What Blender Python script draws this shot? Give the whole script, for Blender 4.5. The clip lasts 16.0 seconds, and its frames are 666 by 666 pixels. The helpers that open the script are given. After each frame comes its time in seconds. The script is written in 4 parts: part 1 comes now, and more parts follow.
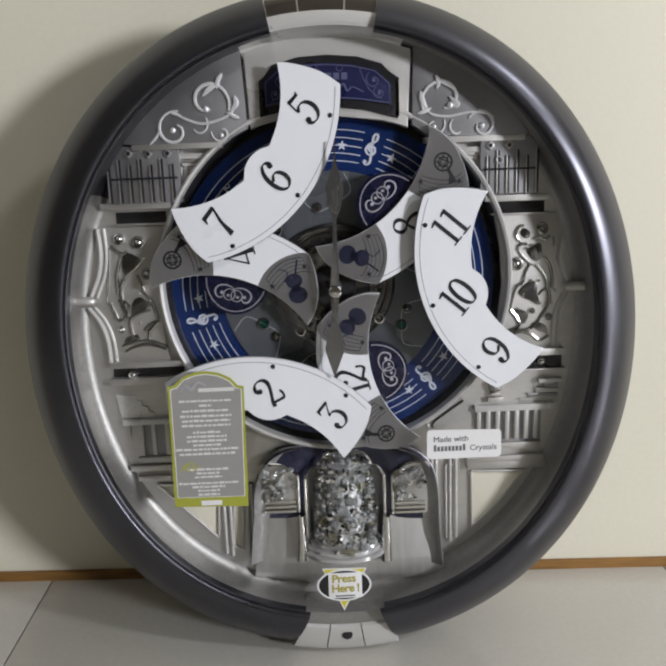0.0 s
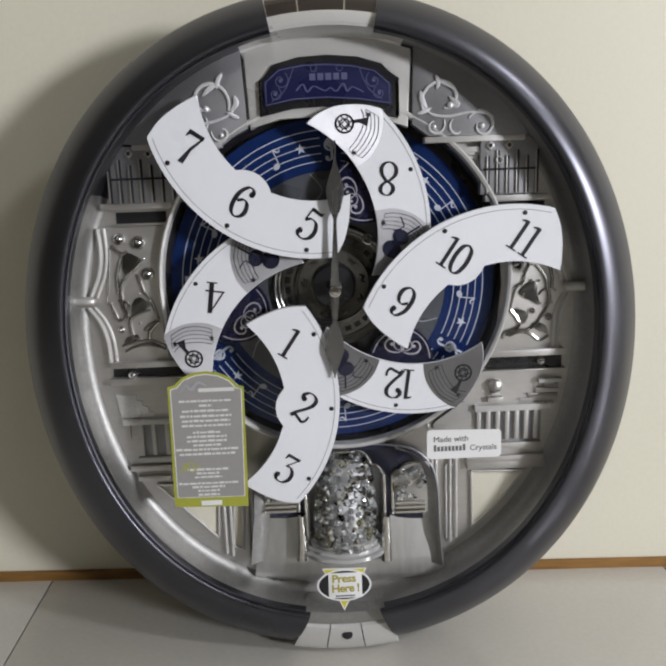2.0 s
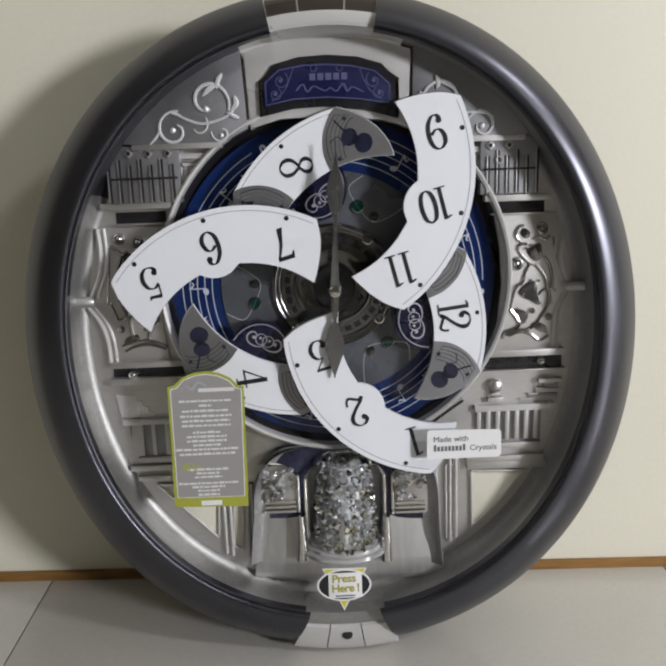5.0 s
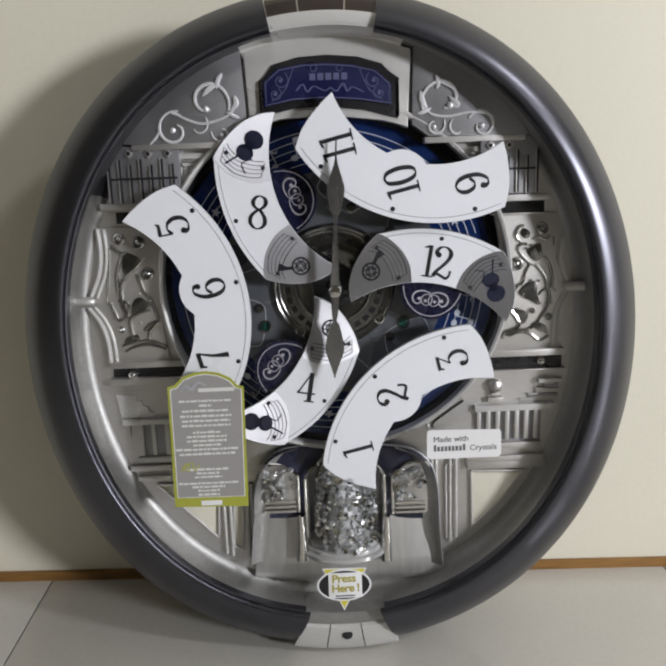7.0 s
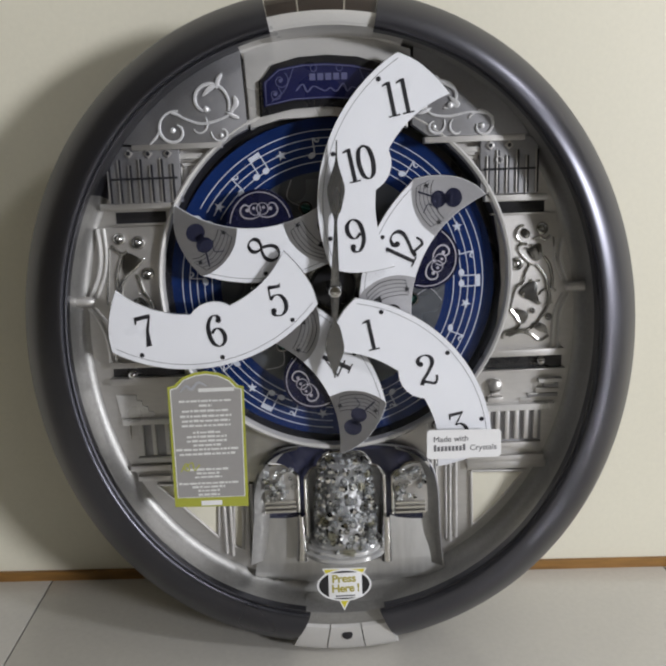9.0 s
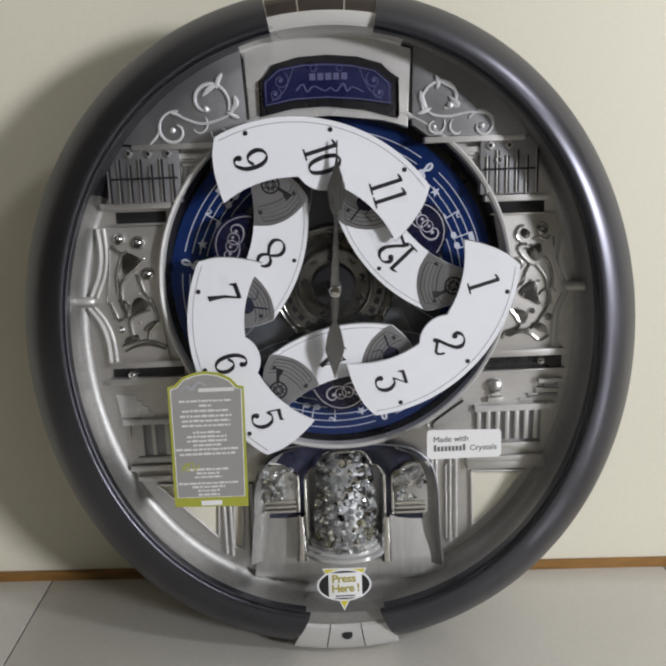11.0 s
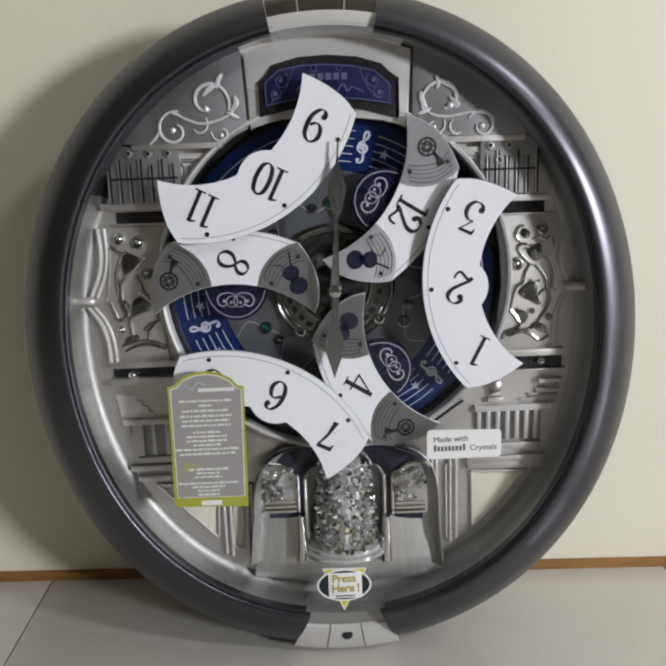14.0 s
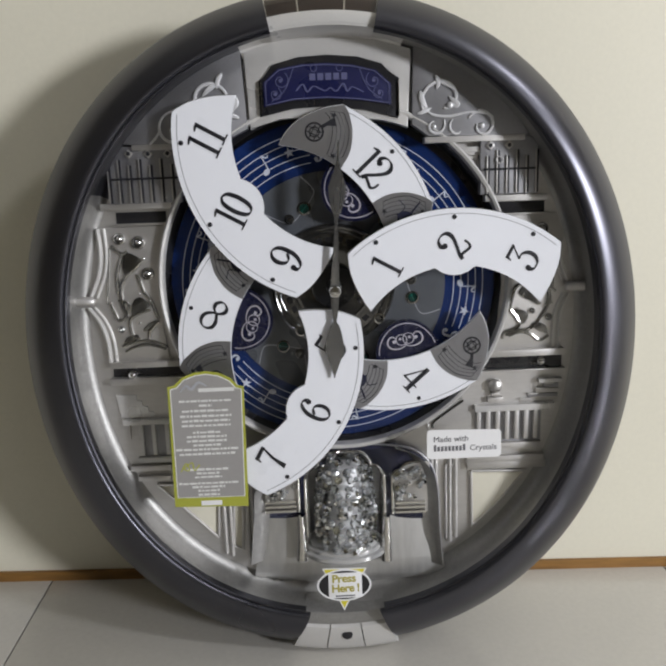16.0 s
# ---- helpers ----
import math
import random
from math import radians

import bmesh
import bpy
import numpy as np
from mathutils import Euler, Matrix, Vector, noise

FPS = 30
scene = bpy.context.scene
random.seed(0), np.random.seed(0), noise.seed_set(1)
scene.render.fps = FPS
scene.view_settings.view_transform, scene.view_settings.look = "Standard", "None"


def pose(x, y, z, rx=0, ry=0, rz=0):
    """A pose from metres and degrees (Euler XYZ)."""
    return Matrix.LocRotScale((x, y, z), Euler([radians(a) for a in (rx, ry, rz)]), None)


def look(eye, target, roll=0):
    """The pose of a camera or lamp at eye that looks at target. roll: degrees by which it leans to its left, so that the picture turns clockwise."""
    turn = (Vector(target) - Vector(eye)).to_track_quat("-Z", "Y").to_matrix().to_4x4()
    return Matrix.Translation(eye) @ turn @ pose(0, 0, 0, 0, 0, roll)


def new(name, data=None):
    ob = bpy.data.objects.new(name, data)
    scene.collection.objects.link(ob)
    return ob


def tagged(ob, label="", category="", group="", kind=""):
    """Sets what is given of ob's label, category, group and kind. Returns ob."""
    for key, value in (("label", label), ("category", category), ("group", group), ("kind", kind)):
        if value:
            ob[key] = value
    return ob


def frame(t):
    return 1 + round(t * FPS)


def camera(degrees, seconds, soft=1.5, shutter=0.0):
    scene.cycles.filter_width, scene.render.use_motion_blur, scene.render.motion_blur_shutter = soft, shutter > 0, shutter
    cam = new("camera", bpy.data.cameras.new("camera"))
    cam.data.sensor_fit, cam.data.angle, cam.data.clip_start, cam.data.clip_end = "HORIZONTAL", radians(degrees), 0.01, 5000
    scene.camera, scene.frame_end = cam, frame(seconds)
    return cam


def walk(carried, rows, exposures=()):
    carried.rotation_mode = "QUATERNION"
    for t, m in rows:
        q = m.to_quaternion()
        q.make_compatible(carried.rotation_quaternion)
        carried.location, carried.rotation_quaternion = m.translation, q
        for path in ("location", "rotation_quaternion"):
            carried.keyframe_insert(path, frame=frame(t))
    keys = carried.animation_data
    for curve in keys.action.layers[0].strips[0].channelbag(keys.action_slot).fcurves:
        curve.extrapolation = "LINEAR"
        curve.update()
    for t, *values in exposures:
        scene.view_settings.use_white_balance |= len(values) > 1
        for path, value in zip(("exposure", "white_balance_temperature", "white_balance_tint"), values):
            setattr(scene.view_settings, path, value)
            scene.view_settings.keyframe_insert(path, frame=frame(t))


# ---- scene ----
cam = camera(50.013, 16.0, soft=2.6)
EYE = Matrix(((0.9995, 0.0063, -0.0293, -0.01675), (-0.03, 0.2697, -0.9625, -0.60237), (0.0018, 0.9629, 0.2697, 0.41517), (0, 0, 0, 1)))
EYE = Matrix.LocRotScale(EYE.translation, EYE.to_quaternion(), None)
walk(cam, [(0.0, EYE), (16.0, EYE)])

# ---- light: one lamp at the side, one under the ceiling, faint warm surroundings ----
world = bpy.data.worlds.new("world")
scene.world = world
world.use_nodes = True
world.node_tree.nodes["Background"].inputs["Color"].default_value = (1.0, 0.9, 0.68, 1)
world.node_tree.nodes["Background"].inputs["Strength"].default_value = 0.022


def area(name, eye, target, size, watts, colour, tall=1.0):
    data = bpy.data.lights.new(name, "AREA")
    data.shape, data.size, data.size_y, data.energy, data.color = "ELLIPSE", size, size * tall, watts, colour
    ob = new(name, data)
    ob.matrix_world = look(eye, target)
    return ob


area("side_lamp", (2.36, -2.05, 0.86), (0, 0, 0.3), 0.38, 75, (0.965, 0.975, 1.03), 1.2)
area("ceiling_lamp", (1.95, -1.5, 2.2), (0, -0.1, 0.2), 0.26, 18, (0.965, 0.975, 1.03))
scene.view_settings.exposure = 0.0


# ---- materials ----
def material(name, colour, rough=0.5, metal=0.0, vary=0.08, scale=60.0, bump=0.0, coat=0.0, stretch=(1, 1, 1), fine=6.0):
    """Base colour with two scales of variation and a light relief."""
    m = bpy.data.materials.new(name)
    m.use_nodes = True
    nt = m.node_tree
    b = nt.nodes["Principled BSDF"]
    b.inputs["Roughness"].default_value, b.inputs["Metallic"].default_value = rough, metal
    b.inputs["Coat Weight"].default_value = coat
    tc = nt.nodes.new("ShaderNodeTexCoord")
    mp = nt.nodes.new("ShaderNodeMapping")
    mp.inputs["Scale"].default_value = stretch
    nt.links.new(tc.outputs["Object"], mp.inputs["Vector"])
    n1, n2 = nt.nodes.new("ShaderNodeTexNoise"), nt.nodes.new("ShaderNodeTexNoise")
    n1.inputs["Scale"].default_value, n2.inputs["Scale"].default_value = scale, scale * fine
    for n in (n1, n2):
        nt.links.new(mp.outputs["Vector"], n.inputs["Vector"])
    add = nt.nodes.new("ShaderNodeMath")
    add.operation = "ADD"
    nt.links.new(n1.outputs["Fac"], add.inputs[0])
    nt.links.new(n2.outputs["Fac"], add.inputs[1])
    ramp = nt.nodes.new("ShaderNodeMapRange")
    ramp.inputs["From Min"].default_value, ramp.inputs["From Max"].default_value = 0.6, 1.4
    ramp.inputs["To Min"].default_value, ramp.inputs["To Max"].default_value = 1 - vary, 1 + vary
    nt.links.new(add.outputs[0], ramp.inputs["Value"])
    mul = nt.nodes.new("ShaderNodeVectorMath")
    mul.operation = "SCALE"
    mul.inputs[0].default_value = colour
    nt.links.new(ramp.outputs["Result"], mul.inputs["Scale"])
    nt.links.new(mul.outputs["Vector"], b.inputs["Base Color"])
    r2 = nt.nodes.new("ShaderNodeMapRange")
    r2.inputs["From Min"].default_value, r2.inputs["From Max"].default_value = 0.3, 0.7
    r2.inputs["To Min"].default_value, r2.inputs["To Max"].default_value = max(0.02, rough - 0.06), min(1, rough + 0.06)
    nt.links.new(n1.outputs["Fac"], r2.inputs["Value"])
    nt.links.new(r2.outputs["Result"], b.inputs["Roughness"])
    if bump:
        bp = nt.nodes.new("ShaderNodeBump")
        bp.inputs["Strength"].default_value, bp.inputs["Distance"].default_value = bump, 0.0004
        nt.links.new(n2.outputs["Fac"], bp.inputs["Height"])
        nt.links.new(bp.outputs["Normal"], b.inputs["Normal"])
    return m


def glass(name, colour, rough, ior):
    m = bpy.data.materials.new(name)
    m.use_nodes = True
    b = m.node_tree.nodes["Principled BSDF"]
    b.inputs["Base Color"].default_value = (*colour, 1)
    b.inputs["Roughness"].default_value, b.inputs["IOR"].default_value = rough, ior
    b.inputs["Transmission Weight"].default_value = 1.0
    return m


WALL = material("wall_paint", (0.70, 0.67, 0.55), 0.6, 0, 0.03, 4, 0.15, fine=60)
FLOOR = material("glazed_tile", (0.55, 0.53, 0.485), 0.1, 0, 0.05, 7, 0.02, fine=30)
JOINT = material("tile_joint", (0.05, 0.045, 0.04), 0.9, 0, 0.1, 90)
WOOD = material("brown_wood_strip", (0.23, 0.115, 0.028), 0.45, 0, 0.35, 40, 0.2, stretch=(0.15, 1, 1))
FAR = material("tan_low_bounce_paint", (0.16, 0.135, 0.09), 0.7, 0, 0.04, 3, 0.1, fine=50)
CEIL = material("ceiling_paint", (0.5, 0.49, 0.45), 0.8, 0, 0.03, 3)
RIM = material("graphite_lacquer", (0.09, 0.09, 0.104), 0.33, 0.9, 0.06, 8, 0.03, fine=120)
SILVER = material("satin_silver", (0.62, 0.605, 0.585), 0.5, 1.0, 0.07, 18, 0.1, stretch=(0.25, 1, 1), fine=25)
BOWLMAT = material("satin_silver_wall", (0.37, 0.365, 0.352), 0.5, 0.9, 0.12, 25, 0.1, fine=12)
STAGE = material("brushed_steel_floor", (0.6, 0.595, 0.58), 0.5, 0.85, 0.15, 16, 0.1, stretch=(1, 0.2, 1), fine=12)
BRIGHT = material("pale_silver_lacquer", (0.62, 0.61, 0.59), 0.32, 0.3, 0.05, 40, 0.05, fine=20)
SHADE = material("grey_print", (0.36, 0.36, 0.375), 0.5, 0.95, 0.08, 25, 0.05, fine=20)
CHROME = material("chrome", (0.75, 0.74, 0.72), 0.1, 1.0, 0.04, 60)
SATIN = material("polished_relief_silver", (0.42, 0.415, 0.4), 0.2, 1.0, 0.08, 40, 0.05)
SMOKE = material("dark_chrome", (0.22, 0.218, 0.21), 0.16, 0.95, 0.15, 60, 0.1)
WHITE = material("white_plastic", (0.82, 0.83, 0.86), 0.32, 0, 0.02, 25, coat=0.2)
STEEL = material("brushed_steel_end", (0.55, 0.545, 0.56), 0.56, 0.9, 0.06, 40, 0.0, stretch=(0.3, 1, 1))
STEEL_CROSS = material("cross_brushed_steel_end", (0.55, 0.545, 0.56), 0.56, 0.9, 0.06, 40, 0.0, stretch=(1, 0.3, 1))


def brushed(m, across):
    """Turns the gloss of a metal into that of metal brushed in one direction; across: the axis over which it spreads."""
    nt = m.node_tree
    b = nt.nodes["Principled BSDF"]
    axis, turn = nt.nodes.new("ShaderNodeCombineXYZ"), nt.nodes.new("ShaderNodeVectorTransform")
    axis.inputs[across].default_value, axis.inputs[1 - across].default_value = 0.92, 0.39 if across else -0.36
    turn.vector_type, turn.convert_from, turn.convert_to = "VECTOR", "OBJECT", "WORLD"
    nt.links.new(axis.outputs[0], turn.inputs[0])
    nt.links.new(turn.outputs[0], b.inputs["Tangent"])
    b.inputs["Anisotropic"].default_value = 1.0


brushed(STEEL, 1)
brushed(STEEL_CROSS, 0)
EDGE = material("plate_edge_silver", (0.6, 0.6, 0.6), 0.18, 0.9, 0.04, 60)
BLACK = material("black_ink", (0.012, 0.012, 0.016), 0.45, 0, 0.1, 50)
DARK = material("black_plastic", (0.014, 0.014, 0.016), 0.3, 0, 0.1, 40)
NAVY = material("navy_print", (0.007, 0.008, 0.03), 0.25, 0.1, 0.12, 40)
BLUE = material("deep_blue_foil", (0.01, 0.03, 0.135), 0.22, 0.25, 0.15, 14)
SLATE = material("slate_grey_foil", (0.12, 0.13, 0.145), 0.3, 0.35, 0.08, 20)
PRINT = material("white_print", (0.6, 0.64, 0.72), 0.4, 0, 0.05, 60)
GREYPRINT = material("pale_grey_print", (0.42, 0.43, 0.47), 0.35, 0.3, 0.05, 60)
SHEEN = material("silver_foil_print", (0.74, 0.72, 0.8), 0.4, 0.9, 0.08, 60)
ROYAL = material("royal_navy_print", (0.011, 0.013, 0.062), 0.3, 0.1, 0.12, 40)
DIM = material("dim_lilac_print", (0.13, 0.135, 0.25), 0.35, 0.3, 0.05, 60)
INDIGO = material("indigo_grey_lacquer", (0.024, 0.026, 0.052), 0.25, 0.2, 0.12, 40)
BROWN = material("dark_brown_gloss", (0.028, 0.018, 0.014), 0.14, 0.1, 0.3, 20, coat=0.5, stretch=(0.3, 1, 1))
LIME = material("lime_green_card", (0.36, 0.375, 0.05), 0.5, 0, 0.05, 60)
TAG = material("grey_card", (0.30, 0.29, 0.28), 0.55, 0, 0.04, 50)
FOIL = material("bright_silver_foil", (0.86, 0.86, 0.87), 0.3, 0.15, 0.05, 30, coat=0.3)
PAPER = material("white_paper", (0.78, 0.78, 0.78), 0.5, 0, 0.02, 50)
GREYINK = material("grey_ink", (0.12, 0.12, 0.13), 0.6, 0, 0.1, 60)
YELLOW = material("yellow_print", (0.6, 0.53, 0.03), 0.5, 0, 0.05, 60)
OLIVE = material("olive_ink", (0.36, 0.31, 0.015), 0.6, 0, 0.05, 60)
HAND = material("grey_metal_hand", (0.27, 0.27, 0.27), 0.22, 0.9, 0.08, 60, stretch=(1, 0.2, 1))
SCROLL = material("polished_silver_scroll", (0.85, 0.85, 0.86), 0.35, 0.45, 0.05, 30)
SPARK = material("mirror_cut_crystal", (0.93, 0.93, 0.92), 0.06, 1.0, 0.03, 60)
ICE = material("pale_cut_crystal", (0.66, 0.68, 0.69), 0.12, 0.75, 0.06, 60)
PLINTH = material("polished_pale_plinth", (0.68, 0.68, 0.67), 0.14, 0.55, 0.08, 30, coat=0.5)
GREEN = glass("green_crystal", (0.05, 0.6, 0.42), 0.02, 1.6)
TINTED = glass("honey_crystal", (0.97, 0.93, 0.72), 0.02, 1.55)
INKLIGHT = material("pale_grey_ink", (0.66, 0.66, 0.64), 0.6, 0, 0.05, 60)
CLEAR = glass("clear_crystal", (0.95, 0.97, 0.98), 0.02, 1.55)


def pane_material():
    m = bpy.data.materials.new("window_glass")
    m.use_nodes = True
    nt = m.node_tree
    out = nt.nodes["Material Output"]
    tr, gl, mix, fr = (nt.nodes.new(k) for k in ("ShaderNodeBsdfTransparent", "ShaderNodeBsdfGlossy", "ShaderNodeMixShader", "ShaderNodeFresnel"))
    gl.inputs["Roughness"].default_value = 0.03
    fr.inputs["IOR"].default_value = 1.18
    nt.links.new(fr.outputs[0], mix.inputs[0])
    nt.links.new(tr.outputs[0], mix.inputs[1])
    nt.links.new(gl.outputs[0], mix.inputs[2])
    nt.links.new(mix.outputs[0], out.inputs["Surface"])
    return m


PANE = pane_material()


# ---- mesh helpers: millimetres in, metres out ----
def part(name, bm, mat, parent=None, label="", smooth=40):
    me = bpy.data.meshes.new(name)
    bmesh.ops.recalc_face_normals(bm, faces=bm.faces)
    bmesh.ops.scale(bm, vec=(0.001, 0.001, 0.001), verts=bm.verts)
    for f in bm.faces:
        f.smooth = True
    for e in bm.edges:
        e.smooth = len(e.link_faces) == 2 and e.calc_face_angle(0) < radians(smooth)
    bm.to_mesh(me)
    bm.free()
    me.materials.append(mat)
    ob = new(name, me)
    if parent:
        ob.parent = parent
    return tagged(ob, label)


def prism(bm, pts, z0, z1, bevel=0.0):
    """A plate of the outline pts, from z0 up to z1, its upper edge bevelled."""
    lo = [bm.verts.new((x, y, z0)) for x, y in pts]
    hi = [bm.verts.new((x, y, z1)) for x, y in pts]
    n = len(pts)
    bm.faces.new(lo[::-1])
    top = bm.faces.new(hi)
    for i in range(n):
        bm.faces.new((lo[i], lo[(i + 1) % n], hi[(i + 1) % n], hi[i]))
    if bevel:
        bmesh.ops.bevel(bm, geom=list(top.edges), offset=bevel, segments=2, affect="EDGES", profile=0.6, clamp_overlap=True)
    return bm


def shape(pts, z0, z1, bevel=0.0):
    return prism(bmesh.new(), pts, z0, z1, bevel)


def rect(a, b):
    return [(a[0], a[1]), (b[0], a[1]), (b[0], b[1]), (a[0], b[1])]


def arc(cx, cy, r, a0, a1, n=24, ry=None):
    return [(cx + r * math.cos(radians(a0 + (a1 - a0) * i / n)), cy + (ry or r) * math.sin(radians(a0 + (a1 - a0) * i / n))) for i in range(n + 1)]


def ring(cx, cy, r, n=32, ry=None):
    return arc(cx, cy, r, 0, 360, n, ry)[:-1]


def spiral(cx, cy, r0, r1, a0, a1, n=30):
    out = []
    for i in range(n + 1):
        u = i / n
        r, a = r0 + (r1 - r0) * u, radians(a0 + (a1 - a0) * u)
        out.append((cx + r * math.cos(a), cy + r * math.sin(a)))
    return out


def smooth_path(pts, k=8):
    """Catmull-Rom through a few points."""
    p = [pts[0], *pts, pts[-1]]
    out = []
    for i in range(1, len(p) - 2):
        for j in range(k):
            u = j / k
            out.append(tuple(0.5 * (2 * p[i][c] + (p[i + 1][c] - p[i - 1][c]) * u + (2 * p[i - 1][c] - 5 * p[i][c] + 4 * p[i + 1][c] - p[i + 2][c]) * u * u
                                    + (3 * p[i][c] - p[i - 1][c] - 3 * p[i + 1][c] + p[i + 2][c]) * u ** 3) for c in (0, 1)))
    out.append(tuple(pts[-1]))
    return out


def ribbon(bm, path, width, z0, z1):
    """A flat raised stroke; width is a number or a function of (share of the length, direction)."""
    n = len(path)
    rows = []
    for i, (x, y) in enumerate(path):
        a, b = path[max(0, i - 1)], path[min(n - 1, i + 1)]
        d = Vector((b[0] - a[0], b[1] - a[1]))
        d = d.normalized() if d.length else Vector((1, 0))
        w = (width(i / (n - 1), d) if callable(width) else width) / 2
        l, r = (x - d.y * w, y + d.x * w), (x + d.y * w, y - d.x * w)
        rows.append([bm.verts.new((*q, z)) for q, z in ((l, z0), (l, z1), (r, z1), (r, z0))])
    for p, q in zip(rows, rows[1:]):
        for i in range(4):
            bm.faces.new((p[i], p[(i + 1) % 4], q[(i + 1) % 4], q[i]))
    bm.faces.new(rows[0][::-1])
    bm.faces.new(rows[-1])
    return bm


def tube(bm, path, radius, z, sides=8, flat=1.0):
    """A round moulding along a flat path; radius is a number or a function of the share of the length."""
    n = len(path)
    rows = []
    for i, (x, y) in enumerate(path):
        a, b = path[max(0, i - 1)], path[min(n - 1, i + 1)]
        d = Vector((b[0] - a[0], b[1] - a[1]))
        d = d.normalized() if d.length else Vector((1, 0))
        r = radius(i / (n - 1)) if callable(radius) else radius
        rows.append([bm.verts.new((x - d.y * r * math.cos(k * math.tau / sides), y + d.x * r * math.cos(k * math.tau / sides), z + flat * r * math.sin(k * math.tau / sides))) for k in range(sides)])
    for p, q in zip(rows, rows[1:]):
        for i in range(sides):
            bm.faces.new((p[i], p[(i + 1) % sides], q[(i + 1) % sides], q[i]))
    bm.faces.new(rows[0][::-1])
    bm.faces.new(rows[-1])
    return bm


def dome(bm, x, y, z, r, h=None, seg=14, rows=5, full=False):
    """A rounded boss (or a whole ball)."""
    m = Matrix.Translation((x, y, z)) @ Matrix.Diagonal((r, r, h or r, 1))
    bmesh.ops.create_uvsphere(bm, u_segments=seg, v_segments=rows * 2, radius=1, matrix=m)
    return bm


def turned(bm, x, y, profile, n=40, ry=1.0):
    """A lathe-turned form about the z axis; profile: (radius, z) from the rim inwards or outwards."""
    rows = [[bm.verts.new((x + r * math.cos(math.tau * k / n), y + ry * r * math.sin(math.tau * k / n), z)) for k in range(n)] for r, z in profile]
    for p, q in zip(rows, rows[1:]):
        for k in range(n):
            bm.faces.new((p[k], p[(k + 1) % n], q[(k + 1) % n], q[k]))
    return bm


RX, RY, CX, CY, TILT = 232.1, 255.0, -1.1, -45.8, 2.2


def oval(deg, inset):
    """A point inset from the clock's slightly squared oval along its normal; the rim is a little wider low down and at its sides."""
    b = radians(deg)
    inset *= 0.953 - 0.006 * math.cos(b) - 0.171 * math.sin(b) + 0.031 * math.cos(2 * b) - 0.018 * math.sin(2 * b)
    a = radians(deg - TILT)
    n = Vector((math.cos(a) / RX, math.sin(a) / RY)).normalized()
    full = 1 - 0.0055 * math.cos(4 * a)
    x, y = RX * full * math.cos(a) - n.x * inset, RY * full * math.sin(a) - n.y * inset
    c, k = math.cos(radians(TILT)), math.sin(radians(TILT))
    return (CX + x * c - y * k, CY + x * k + y * c)


def oval_sweep(profile, a0, a1, steps, closed=False, slant=(0, 0)):
    """A moulding of the given (inset, z) outline swept along the oval; slant: degrees by which each end leans outwards at the inner edge."""
    bm = bmesh.new()
    rows = []
    count = steps if closed else steps + 1
    for k in range(count):
        u = k / steps
        rows.append([bm.verts.new((*oval(a0 + (a1 - a0) * u + (slant[0] * (1 - u) ** 6 + slant[1] * u ** 6) * (o / 18 - 1), o), z)) for o, z in profile])
    m = len(profile)
    for k in range(steps):
        p, q = rows[k], rows[(k + 1) % len(rows)]
        for i in range(m - (1 if closed else 0)):
            bm.faces.new((p[i], p[(i + 1) % m], q[(i + 1) % m], q[i]))
    if not closed:
        bm.faces.new(rows[0][::-1])
        bm.faces.new(rows[-1])
    return bm


def lettering(name, body, size, x, y, z, mat, parent, turn=0.0, spacing=1.0):
    """Words in the built-in font, as a thin mesh."""
    cu = bpy.data.curves.new(name, "FONT")
    cu.offset = size * 0.000018 if mat is OLIVE else 0.0
    cu.body, cu.size, cu.align_x, cu.extrude, cu.space_character = body, size * 0.001, "LEFT", 0.0001, spacing
    tmp = new(name, cu)
    me = bpy.data.meshes.new_from_object(tmp.evaluated_get(bpy.context.evaluated_depsgraph_get()))
    bpy.data.objects.remove(tmp)
    me.materials.clear()
    me.materials.append(mat)
    ob = new(name, me)
    ob.parent = parent
    ob.matrix_basis = pose(x * 0.001, y * 0.001, z * 0.001, 0, 0, turn)
    return ob


# ---- the room: a corner of floor and wall, closed all round ----
def slab(name, lo, hi, mat, label, bevel=0.0):
    bm = bmesh.new()
    prism(bm, rect((lo[0] * 1000, lo[1] * 1000), (hi[0] * 1000, hi[1] * 1000)), lo[2] * 1000, hi[2] * 1000, bevel)
    return tagged(part(name, bm, mat, None), label, kind="structure")


north = slab("wall_north", (-3.2, 0.009, -0.1), (3.6, 0.129, 2.6), WALL, "cream painted wall behind the clock")
# unseen closing walls; their tan is kept dark to cut bounced light
slab("wall_south", (-3.2, -5.12, -0.1), (3.6, -5.0, 2.6), FAR, "unseen tan wall, toned dark to cut bounced light")
slab("wall_west", (-3.32, -5.0, -0.1), (-3.2, 0.1, 2.6), FAR, "unseen tan wall, toned dark to cut bounced light")
slab("wall_east", (3.6, -5.0, -0.1), (3.72, 0.1, 2.6), FAR, "unseen tan wall, toned dark to cut bounced light")
slab("ceiling", (-3.32, -5.12, 2.6), (3.72, 0.2, 2.7), CEIL, "plain white ceiling")
floor = slab("floor", (-3.2, -5.0, -0.03), (3.6, 0.06, -0.0025), JOINT, "dark joints between the floor tiles")
strip = slab("baseboard", (-3.2, 0.0055, 0.0), (3.6, 0.009, 0.0095), WOOD, "thin brown wooden strip along the wall")
for ob in (north, strip):
    ob.rotation_euler.z = radians(0.7)

